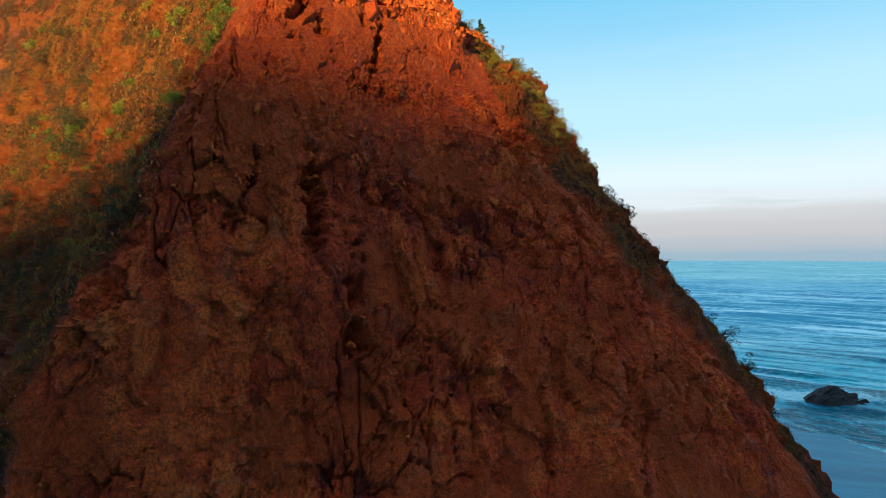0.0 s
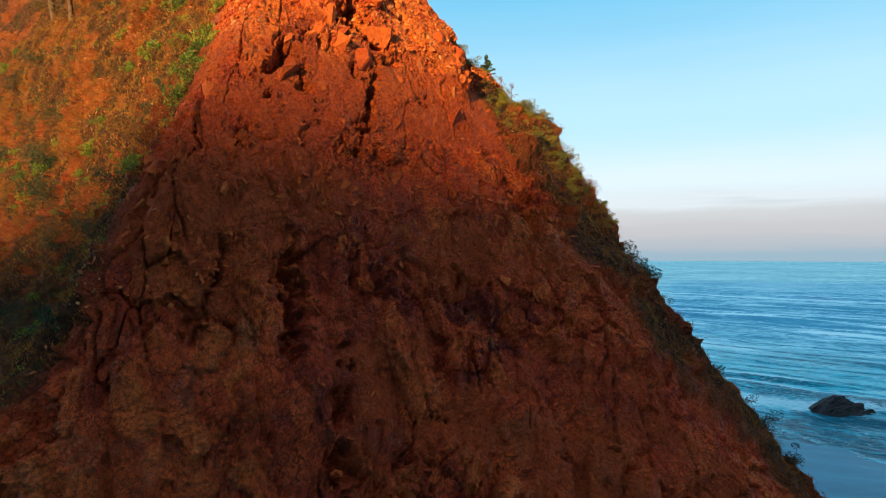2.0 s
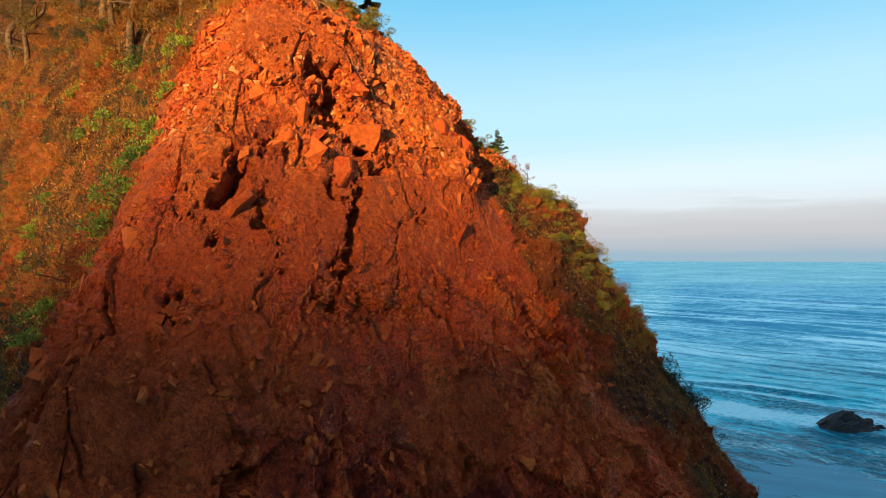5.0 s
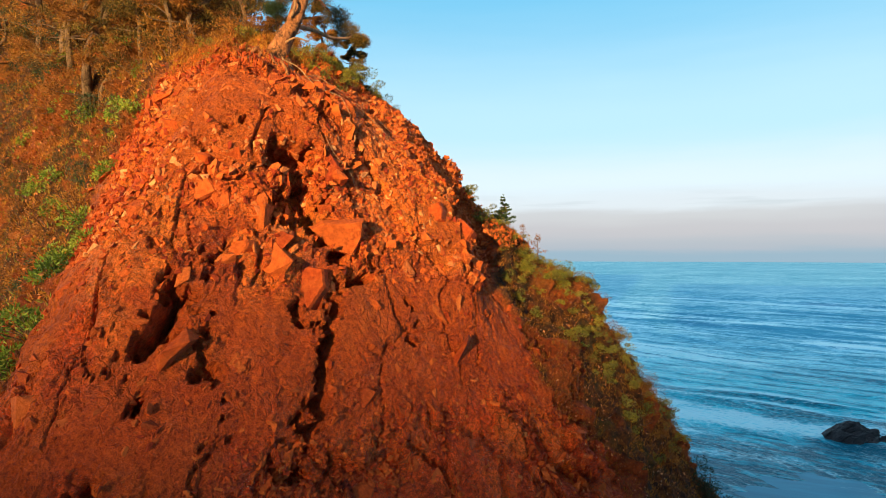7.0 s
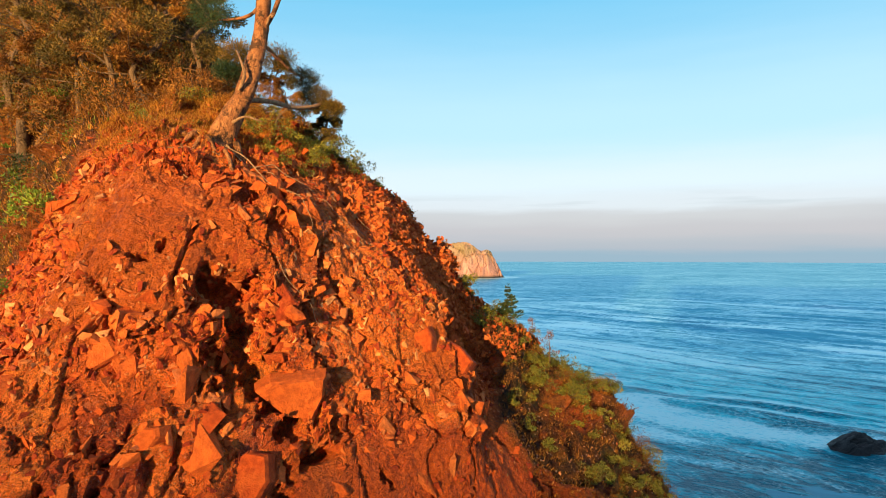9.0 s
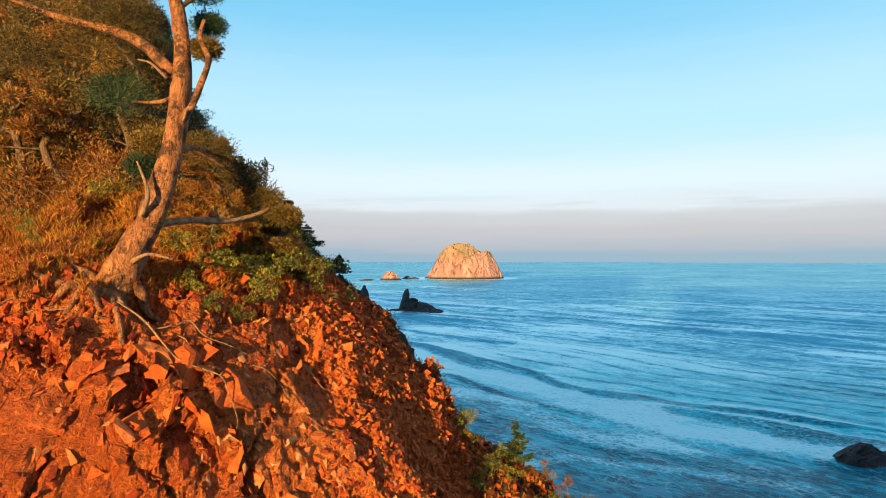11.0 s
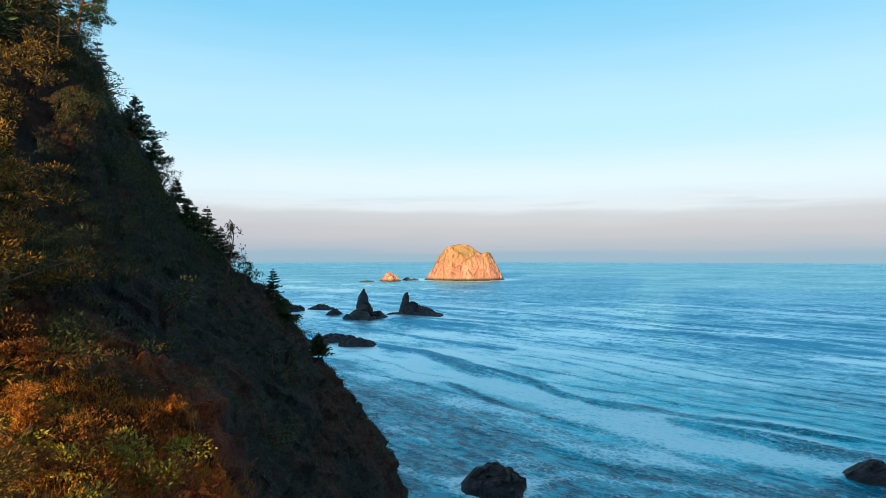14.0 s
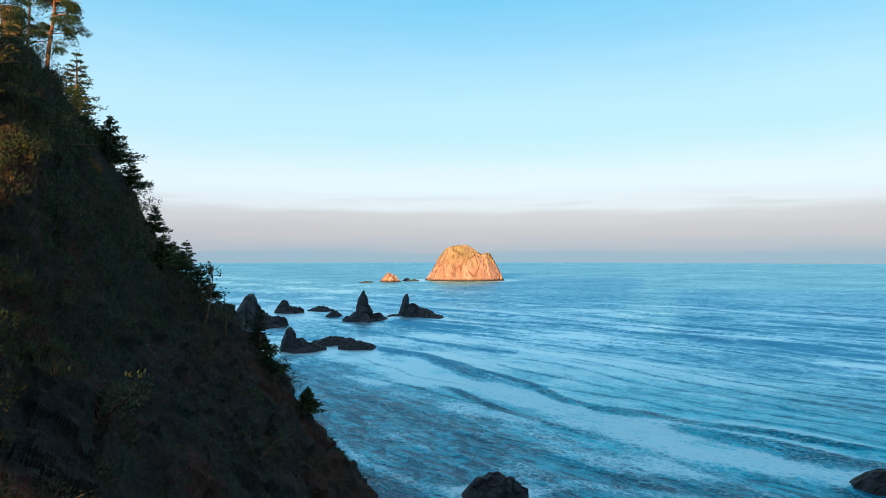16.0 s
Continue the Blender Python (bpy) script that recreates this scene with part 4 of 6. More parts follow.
# ---- plants ----
def shrub_meshes(rng, radius, leaf, count, flat=0.7, width=0.5, twigs=14):
    """The twigs and the leaves of one shrub: several uneven clumps with gaps between them."""
    wood, crown = Heap(), Heap()
    clumps = [(rng.normal(size=3) * (0.5, 0.5, 0.3) * radius + (0, 0, radius * flat * 0.7), radius * rng.uniform(0.28, 0.6)) for _ in range(9)]
    for c, r in clumps:
        d = rng.normal(size=(count // 9, 3))
        d /= np.linalg.norm(d, axis=1, keepdims=True)
        at = c + d * r * rng.uniform(0.55, 1.08, (len(d), 1)) * (1, 1, flat)
        keep = at[:, 2] > -0.15 * radius
        way = d + rng.normal(size=d.shape) * 0.55 + (0, 0, 0.35)
        crown.leaves(at[keep], way[keep], leaf * rng.uniform(0.6, 1.3, keep.sum()), width, 0.25, rng)
    for k in range(twigs):
        c, r = clumps[k % 9]
        end = c + rng.normal(size=3) * r * 0.5
        wood.tube([(rng.normal() * 0.05 * radius, rng.normal() * 0.05 * radius, -0.1 * radius), end * 0.5 + rng.normal(size=3) * 0.06 * radius, end],
                  [0.03 * radius, 0.02 * radius, 0.006 * radius], 4, steps=2)
    return wood, crown


def conifer_heaps(rng, height, spread, trunk, whorls, per, needle, bare=0.12, droop=0.15, ragged=0.35, wind=0.0):
    """A fir or spruce: tapered trunk, whorls of boughs, and sprays of needles along each bough."""
    wood, crown = Heap(), Heap()
    lean = rng.normal(size=2) * 0.03 * height
    top = np.array([lean[0], lean[1], height])
    wood.tube([(0, 0, -0.1 * height), top * 0.33, top * 0.66, top], [trunk * 1.15, trunk, trunk * 0.6, trunk * 0.12], 7, 0.1)
    for w in range(whorls):
        f = bare + (1 - bare) * (w + rng.rand() * 0.6) / whorls
        reach = spread * (1 - f) ** 0.8 * (1 + 0.5 * (f < 0.3) * rng.rand()) + 0.05 * spread
        for b in range(per):
            if rng.rand() < 0.12:
                continue
            ang = rng.rand() * 2 * math.pi
            way = np.array([math.cos(ang), math.sin(ang), 0.25 - droop * (1 - f)])
            r = reach * rng.uniform(1 - ragged, 1 + ragged) * (1 + wind * math.cos(ang))
            start = top * f
            mid = start + way * r * 0.55 + (0, 0, 0.04 * r)
            end = start + way * r + (0, 0, -0.05 * r)
            wood.tube([start, mid, end], [trunk * 0.22 * (1 - f) + 0.006, trunk * 0.12, trunk * 0.05], 4, steps=2)
            n = max(8, int(34 * r / spread) + 8)
            t = rng.uniform(0.15, 1.0, n)[:, None]
            at = start + (end - start) * t + rng.normal(size=(n, 3)) * 0.05 * r
            sideways = np.cross(way, (0, 0, 1.0))
            out = way * 0.8 + sideways * rng.choice([-1, 1], n)[:, None] * rng.uniform(0.3, 1.1, (n, 1)) + rng.normal(size=(n, 3)) * 0.25
            crown.leaves(at, out, needle * rng.uniform(0.7, 1.4, n) * (0.6 + 0.6 * (1 - f)), 0.34, 0.2, rng)
            crown.leaves(at, out + (0, 0, 0.35) + rng.normal(size=(n, 3)) * 0.5, needle * rng.uniform(0.5, 0.9, n), 0.3, 0.2, rng)
    tip = top + rng.normal(size=(6, 3)) * 0.015 * height
    crown.leaves(tip, rng.normal(size=(6, 3)) * 0.3 + (0, 0, 1), needle * 0.8, 0.3, 0.2, rng)
    return wood, crown


def pine_heaps(rng, height, spread, trunk, limbs, needle, per=240, bare=0.45, kink=0.06):
    """A coast pine: crooked bare stem, a few rising limbs and flat tufted pads of needles with gaps."""
    wood, crown = Heap(), Heap()
    pts = [np.array([0, 0, -0.4])]
    for k in range(1, 6):
        pts.append(np.array([rng.normal() * kink * height, rng.normal() * kink * height, height * k / 5]))
    wood.tube(pts, [trunk * 1.3, trunk, trunk * 0.85, trunk * 0.65, trunk * 0.4, trunk * 0.1], 8, 0.15)
    pts = np.array(pts)
    for k in range(limbs):
        f = bare + (1 - bare) * (k + rng.rand()) / limbs
        start = np.array([np.interp(f * 5, range(6), pts[:, c]) for c in range(3)])
        ang = k * 2.4 + rng.rand()
        r = spread * (1.1 - 0.7 * f) * rng.uniform(0.7, 1.2)
        way = np.array([math.cos(ang), math.sin(ang), rng.uniform(0.05, 0.45)])
        end = start + way * r
        bend = start + way * r * 0.5 + rng.normal(size=3) * 0.12 * r
        wood.tube([start, bend, end], [trunk * 0.35, trunk * 0.22, trunk * 0.08], 5, 0.1, steps=3)
        for _ in range(5):
            c = start + (end - start) * rng.uniform(0.4, 1.1) + rng.normal(size=3) * 0.16 * r
            pad = r * rng.uniform(0.16, 0.34)
            n = per // 5
            d = rng.normal(size=(n, 3))
            d /= np.linalg.norm(d, axis=1, keepdims=True)
            at = c + d * pad * rng.uniform(0.3, 1.0, (n, 1)) * (1, 1, 0.5)
            crown.leaves(at, d + (0, 0, 0.5) + rng.normal(size=d.shape) * 0.5, needle * rng.uniform(0.6, 1.3, n), 0.3, 0.2, rng)
    return wood, crown


PLANT_RNG = np.random.RandomState(11)


def plant(name, heaps, wood_mat, leaf_mat, label, category, group, wood_name="trunk", leaf_name="crown", at=(0, 0, -200)):
    ob = thing(name, at, label, category, group)
    piece(wood_name, heaps[0], wood_mat, ob, smooth_shade=True)
    piece(leaf_name, heaps[1], leaf_mat, ob)
    return ob


def pattern_shrub(kind, radius, leaf, count, material, wood, label, flat=0.7, width=0.5, variants=3, category="shrub"):
    return [plant(kind, shrub_meshes(PLANT_RNG, radius, leaf, count, flat, width), wood, material, label, category, kind + " plants", "stem", "foliage")
            for _ in range(variants)]


class Kind:
    """Shrub patterns of one kind; the first places use the patterns themselves, later ones copies."""

    def __init__(self, patterns):
        self.patterns, self.used = patterns, 0

    def put(self, at, scale=1.0, lean=(0, 0), label=""):
        m = Matrix.LocRotScale(Vector(at), Euler((lean[0], lean[1], PLANT_RNG.rand() * 6.28)), None)
        src = self.patterns[self.used % len(self.patterns)]
        if self.used < len(self.patterns):
            src.matrix_basis = m @ Matrix.Diagonal((scale, scale, scale, 1))
            ob = src
        else:
            ob = copy_thing(src, m)
            ob.scale = (scale,) * 3
        self.used += 1
        if label:
            tagged(ob, label)
        return ob

# ---- the gnarled tree on the headland's brow ----
def brow_tree():
    rng = np.random.RandomState(5)
    tree = thing("coast_tree", (-3.45, 20.5, 53.7), "leaning gnarled coast tree with pale scaly bark and exposed roots", "tree")
    o = np.array((-3.45, 20.5, 53.7))
    trunk = Heap().tube(np.array([(-3.62, 20.42, 53.35), (-3.44, 20.50, 53.75), (-3.18, 20.58, 54.3), (-2.97, 20.62, 54.85), (-2.87, 20.7, 55.4),
                                  (-2.84, 20.78, 56.0), (-2.86, 20.85, 56.6), (-2.98, 20.9, 57.3), (-3.08, 21.0, 58.2), (-3.0, 21.1, 59.2), (-3.1, 21.2, 60.2)]) - o,
                        [0.26, 0.21, 0.165, 0.142, 0.122, 0.112, 0.088, 0.072, 0.06, 0.035, 0.012], 20, 0.18, 2, 8)
    piece("trunk", trunk, M_BARK, tree, smooth_shade=True)
    limbs = [  # points, thick, thin
        ([(-2.92, 20.78, 56.2), (-3.3, 20.85, 56.55), (-3.7, 20.9, 56.75), (-4.6, 21.2, 57.05), (-5.6, 21.5, 57.5)], 0.075, 0.03),
        ([(-2.84, 20.68, 55.55), (-2.68, 20.7, 55.78), (-2.58, 20.72, 56.05), (-2.5, 20.75, 56.35), (-2.62, 20.8, 56.62), (-2.58, 20.82, 56.85)], 0.055, 0.022),
        ([(-2.92, 20.88, 57.0), (-2.75, 20.95, 57.15), (-2.6, 21.05, 57.2)], 0.03, 0.012),
        ([(-3.0, 20.95, 57.6), (-3.6, 20.7, 57.9), (-4.4, 20.5, 58.1)], 0.05, 0.015),
        ([(-3.05, 21.0, 58.4), (-2.7, 21.3, 58.7), (-2.5, 21.5, 58.8)], 0.04, 0.012),
        ([(-2.82, 20.72, 55.3), (-2.85, 21.2, 55.4), (-2.9, 21.7, 55.45), (-3.0, 22.1, 55.5)], 0.04, 0.014),
        ([(-2.86, 21.3, 55.4), (-2.6, 21.8, 55.2), (-2.4, 22.1, 55.15)], 0.025, 0.010),
        ([(-2.85, 20.8, 56.0), (-3.3, 21.3, 56.0), (-3.9, 21.7, 56.1)], 0.04, 0.014),
    ]
    for pts, a, b in limbs:
        piece("limb", Heap().tube(np.array(pts) - o, np.linspace(a, b, len(pts)), 8, 0.2, 4, 5), M_BARK, tree, smooth_shade=True)
    dead = [
        ([(-3.12, 20.62, 54.42), (-2.8, 21.1, 54.5), (-2.5, 21.6, 54.52), (-2.2, 22.05, 54.68), (-2.17, 22.1, 54.8)], 0.05, 0.022),
        ([(-3.1, 20.4, 54.5), (-3.0, 20.33, 54.72), (-3.04, 20.33, 54.9), (-3.12, 20.33, 55.1)], 0.032, 0.010),
        ([(-2.93, 20.62, 56.1), (-3.08, 20.55, 56.25), (-3.22, 20.52, 56.28)], 0.022, 0.008),
        ([(-3.2, 20.4, 54.0), (-3.0, 20.36, 54.08), (-2.75, 20.42, 54.02)], 0.03, 0.01),
        ([(-2.75, 20.66, 55.62), (-2.68, 20.6, 55.75), (-2.62, 20.6, 55.74)], 0.02, 0.008),
        ([(-2.6, 21.4, 54.5), (-2.62, 21.3, 54.62), (-2.6, 21.25, 54.7)], 0.025, 0.008),
    ]
    for pts, a, b in dead:
        piece("dead_branch", Heap().tube(np.array(pts) - o, np.linspace(a, b, len(pts)), 7, 0.25, 8, 4), M_DEADWOOD, tree, "bleached dead branch", True)
    for ang, reach, r in ((-2.6, 0.75, 0.085), (-2.0, 0.6, 0.07), (-1.3, 0.55, 0.08), (-0.6, 0.7, 0.07), (0.3, 0.6, 0.06), (2.8, 0.7, 0.07), (-1.7, 0.9, 0.045), (-0.95, 1.0, 0.04)):
        pts = [np.array((-3.5, 20.44, 53.62))]
        for f in (0.4, 0.7, 1.0):
            x, y = -3.5 + math.cos(ang) * reach * f + rng.normal() * 0.04, 20.44 + math.sin(ang) * reach * f + rng.normal() * 0.04
            pts.append(np.array(on_ground(x, y)) + (0, 0, 0.03 - 0.10 * (f == 1.0)))
        piece("root", Heap().tube(np.array(pts) - o, [r * 1.2, r, r * 0.7, r * 0.3], 8, 0.3, 6, 4), M_BARK, tree, "pale exposed root", True)
    # last number 1: shade put into the clump by darker needles
    clumps = [((-3.5, 20.95, 56.9), 0.35, 0), ((-3.9, 21.0, 57.1), 0.5, 0), ((-4.7, 21.3, 57.3), 0.6, 0), ((-5.6, 21.6, 57.7), 0.7, 0), ((-4.3, 20.7, 58.2), 0.6, 0),
              ((-2.62, 20.95, 56.55), 0.18, 0),
              ((-3.3, 21.0, 59.3), 0.7, 0), ((-3.1, 21.2, 60.0), 0.5, 0), ((-3.4, 21.1, 57.6), 0.35, 0), ((-4.2, 21.4, 56.7), 0.45, 0), ((-5.0, 21.2, 56.6), 0.4, 0),
              ((-3.65, 21.9, 55.6), 0.30, 0), ((-2.25, 22.1, 54.85), 0.26, 0), ((-2.74, 21.4, 57.0), 0.20, 1), ((-2.84, 21.4, 57.45), 0.24, 1), ((-2.85, 21.3, 57.9), 0.24, 1),
              ((-2.98, 22.0, 55.5), 0.36, 0), ((-2.5, 22.05, 55.15), 0.30, 0), ((-1.95, 22.1, 54.62), 0.2, 0), ((-3.85, 22.0, 55.3), 0.25, 1), ((-4.0, 21.6, 56.2), 0.4, 1)]
    for c, r, dark in clumps:
        d = rng.normal(size=(4200, 3))
        d /= np.linalg.norm(d, axis=1, keepdims=True)
        at = np.array(c) - o + d * r * rng.uniform(0.3, 1.1, (4200, 1)) ** 0.7 * (1, 1, 0.6) + rng.normal(size=(4200, 3)) * 0.12 * r
        crown = Heap().leaves(at, d + rng.normal(size=d.shape) * 0.6 + (0, 0, 0.3), 0.036 * rng.uniform(0.6, 1.4, 4200), 0.30, 0.2, rng)
        for _ in range(10):
            end = np.array(c) - o + rng.normal(size=3) * r * 0.45
            crown.tube([np.array(c) - o - (0, 0, r * 0.3), end], [0.012, 0.004], 3, steps=1)
        piece("foliage", crown, M_NEEDLE if dark else M_OLIVE, tree, "needle clump coloured dark for shade" if dark else "olive needle clump coloured as sunlit")


brow_tree()


# roots that hang out of the washed-out edge below the tree
def hanging_root(start, drift, length, r, seed):
    rng = np.random.RandomState(seed)
    p, pts = Vector(start), []
    way = Vector(drift).normalized()
    for k in range(8):
        q, n = on_face(*p)
        pts.append(np.array(q + n * (0.05 + 0.04 * rng.rand())))
        way = (way + Vector(rng.normal(size=3) * 0.35)).normalized()
        p = q + way * length / 7
    ob = new("hanging_root", Heap().tube(pts, np.linspace(r * 0.42, r * 0.12, len(pts)), 6, 0.2, seed, 4).mesh("hanging_root", M_DEADWOOD, True))
    return tagged(ob, "thin pale root hanging down broken red rock", "root", "roots on the rock face")


for k, (st, dr, ln, r) in enumerate([((-3.2, 20.1, 53.6), (0.9, 0.1, -0.5), 2.0, 0.035), ((-3.1, 20.1, 53.6), (0.8, 0, -0.9), 2.4, 0.03), ((-3.5, 19.9, 53.4), (-0.7, -0.3, -0.7), 1.8, 0.025),
                                     ((-3.3, 19.9, 53.3), (0.1, -0.2, -1), 1.6, 0.02), ((-3.6, 19.6, 52.8), (0.05, -0.2, -1), 2.6, 0.02), ((-2.9, 19.4, 52.2), (0.35, -0.2, -1), 2.6, 0.022),
                                     ((-2.0, 20.6, 52.6), (0.25, 0, -1), 1.7, 0.015), ((-1.6, 21.2, 52.6), (0.2, -0.1, -1), 1.6, 0.018), ((-3.5, 18.9, 51.6), (0.3, -0.2, -1), 1.5, 0.014),
                                     ((-2.6, 20.3, 53.1), (0.9, 0.3, -0.5), 1.6, 0.02), ((-3.8, 20.1, 53.5), (-1, 0.1, -0.4), 1.5, 0.02)]):
    hanging_root(st, dr, ln, r, 70 + k)

# ---- trees up the slope ----
for x, y, h, sp, tr, seed, mat in [(-11.0, 27.0, 6.2, 2.3, 0.13, 1, M_OLIVE), (-8.7, 29.0, 4.4, 2.0, 0.10, 2, M_OLIVE), (-13.8, 30.4, 5.5, 2.4, 0.13, 3, M_NEEDLE),
                                   (-10.2, 30.6, 4.6, 2.2, 0.11, 4, M_OLIVE), (-16.3, 32.6, 5.2, 2.5, 0.13, 5, M_OLIVE), (-12.6, 33.6, 5.2, 2.5, 0.13, 6, M_NEEDLE),
                                   (-7.6, 27.0, 4.0, 1.7, 0.08, 7, M_OLIVE), (-18.8, 36.5, 5.4, 2.6, 0.14, 8, M_OLIVE), (-15.2, 36.4, 4.6, 2.4, 0.12, 9, M_NEEDLE),
                                   (-22.5, 37.5, 5.5, 2.6, 0.15, 10, M_OLIVE), (-6.2, 26.4, 3.2, 1.3, 0.07, 13, M_OLIVE), (-9.6, 27.4, 3.6, 1.8, 0.09, 14, M_RUST),
                                   (-12.6, 29.0, 4.2, 2.2, 0.11, 15, M_RUST), (-14.8, 33.6, 5.0, 2.4, 0.12, 16, M_OLIVE), (-19.8, 34.6, 5.0, 2.4, 0.12, 17, M_OLIVE),
                                   (-3.0, 22.5, 1.5, 0.6, 0.04, 18, M_RUST), (-2.25, 22.75, 1.0, 0.5, 0.04, 19, M_OLIVE), (-6.9, 25.2, 1.8, 1.0, 0.05, 20, M_RUST),
                                   (-5.4, 24.4, 2.9, 1.2, 0.06, 21, M_OLIVE), (-4.3, 24.0, 1.3, 0.8, 0.04, 22, M_RUST), (-8.6, 25.1, 3.4, 1.4, 0.07, 23, M_OLIVE), (-6.3, 24.6, 3.3, 1.3, 0.07, 24, M_RUST),
                                   (-7.4, 24.9, 3.4, 1.4, 0.07, 25, M_OLIVE), (-9.9, 25.8, 3.4, 1.5, 0.08, 26, M_RUST), (-14.2, 37.4, 4.6, 2.2, 0.11, 27, M_NEEDLE), (-17.0, 38.6, 5.4, 2.5, 0.13, 28, M_OLIVE), (-12.6, 35.8, 3.8, 2.0, 0.10, 29, M_NEEDLE), (-20.5, 40.2, 5.0, 2.5, 0.13, 31, M_NEEDLE)]:
    rng = np.random.RandomState(200 + seed)
    t = plant("coast_pine", pine_heaps(rng, h, sp, tr, 12, 0.082 if h > 2.5 else 0.036, 1150 if h > 2.5 else 1900, 0.10), M_BARK_DARK, mat,
              "crooked coast pine with tufted " + ("dark" if mat is M_NEEDLE else "rusty" if mat is M_RUST else "sunlit olive") + " needles on the slope", "tree", "pines on the slope")
    t.location = on_ground(x, y)

# the tall bare-stemmed pair, the firs and the bare sapling along the shaded skyline
for x, y, h, lean, mat, label in [(-18.7, 49.0, 7.0, 0.09, M_BARK, "tall bare-stemmed pine, its trunk lit orange"), (-22.9, 54.0, 9.0, 0.0, M_BARK_DARK, "tall dark straight pine trunk with high crown")]:
    rng = np.random.RandomState(int(-x * 10))
    t = plant("tall_pine", pine_heaps(rng, h, 2.0, 0.10, 12, 0.11, 1500, 0.42, 0.008), mat, M_NEEDLE, label, "tree", "pines on the skyline")
    t.location = on_ground(x, y) - Vector((0, 0, 0.3))
    t.rotation_euler = (0, lean, 0)
for x, y, h, sp, seed in [(-22.4, 57.7, 7.4, 2.1, 1), (-20.7, 58.0, 4.7, 1.3, 2), (-21.5, 56.6, 5.0, 1.9, 3), (-23.6, 58.4, 5.6, 1.9, 4), (-20.0, 55.4, 3.0, 1.2, 15), (-14.5, 47.2, 2.3, 0.85, 18), (-14.2, 48.2, 1.5, 0.7, 19), (-10.0, 44.4, 1.7, 0.6, 5), (-9.0, 43.4, 1.5, 0.6, 6),
                          (-6.9, 43.9, 1.9, 0.55, 7), (-7.2, 44.3, 1.2, 0.5, 8), (-12.6, 47.2, 1.3, 0.5, 9), (-11.0, 45.4, 1.2, 0.6, 10), (-5.9, 41.6, 1.1, 0.5, 11),
                          (-4.4, 41.0, 0.9, 0.4, 12), (-15.6, 48.4, 1.6, 0.8, 13), (-9.9, 42.2, 1.2, 0.6, 14)]:
    rng = np.random.RandomState(300 + seed)
    t = plant("fir", conifer_heaps(rng, h, sp, 0.035 * h ** 0.7, 20 if h > 2 else 14, 8, 0.065 * sp + 0.07), M_BARK_DARK, M_NEEDLE, "dark ragged young fir on the shaded skyline", "tree", "firs on the skyline")
    t.location = on_ground(x, y)


for x, y, h, sp, seed in [(-12.0, 32.0, 5.5, 1.7, 21), (-13.4, 33.0, 6.0, 1.8, 22), (-15.2, 34.8, 6.0, 1.8, 23), (-16.8, 36.8, 6.2, 1.9, 24), (-10.7, 31.4, 4.6, 1.4, 25), (-14.4, 35.8, 5.5, 1.7, 26), (-18.4, 38.4, 6.0, 1.9, 27), (-11.6, 34.0, 4.4, 1.3, 28)]:
    rng = np.random.RandomState(300 + seed)
    t = plant("fir", conifer_heaps(rng, h, sp, 0.035 * h ** 0.7, 18, 8, 0.065 * sp + 0.07), M_BARK_DARK, M_NEEDLE, "dark fir standing behind the sunlit coast pines", "tree", "firs on the slope")
    t.location = on_ground(x, y)


def bare_sapling(x, y, h, seed, label, tufts=True, mat=M_DEADWOOD, leaf=M_SCRUB):
    rng = np.random.RandomState(seed)
    ob = thing("bare_sapling", on_ground(x, y), label, "sapling", "thin saplings")
    wood, crown = Heap(), Heap()
    top = np.array([rng.normal() * 0.08, rng.normal() * 0.08, 1.0]) * h
    wood.tube([(0, 0, -0.1), top * 0.5 + (0.03 * h, 0, 0), top], [0.022 * h, 0.014 * h, 0.004 * h], 5)
    for k in range(16):
        f = rng.uniform(0.25, 0.98)
        ang = rng.rand() * 6.28
        s, way = top * f, np.array([math.cos(ang), math.sin(ang), rng.uniform(0.1, 0.8)])
        e = s + way * h * (0.36 * (1.15 - f))
        wood.tube([s, (s + e) / 2 + rng.normal(size=3) * 0.02 * h, e], [0.008 * h, 0.005 * h, 0.002 * h], 4, steps=2)
        if tufts:
            n = 16
            crown.leaves(e + rng.normal(size=(n, 3)) * 0.035 * h, rng.normal(size=(n, 3)) + (0, 0, 0.4), 0.055 * h * rng.uniform(0.6, 1.3, n), 0.4, 0.2, rng)
    piece("stem", wood, mat, ob, smooth_shade=True)
    if tufts:
        piece("foliage", crown, leaf, ob)


bare_sapling(-7.8, 40.6, 2.0, 3, "thin leggy sapling with few dark leaf tufts", mat=M_BARK_DARK)
bare_sapling(-7.2, 40.9, 1.1, 4, "thin leggy sapling with few dark leaf tufts", mat=M_BARK_DARK)
bare_sapling(-10.4, 34.6, 1.5, 5, "dead silver-grey snag with bare twigs", False)
bare_sapling(2.35, 24.0, 0.75, 6, "bare reddish sapling on the dry crest", True, M_BARK_DARK, M_RUST)
bare_sapling(2.0, 24.1, 0.55, 8, "bare reddish sapling on the dry crest", True, M_BARK_DARK, M_RUST)
spruce = plant("small_spruce", conifer_heaps(np.random.RandomState(77), 0.8, 0.22, 0.016, 13, 5, 0.06, 0.08, 0.0, 0.45), M_BARK_DARK, M_NEEDLE,
               "small sparse spruce standing on the dry crest", "tree", "")
spruce.location = on_ground(1.45, 23.9) - Vector((0, 0, 0.05))

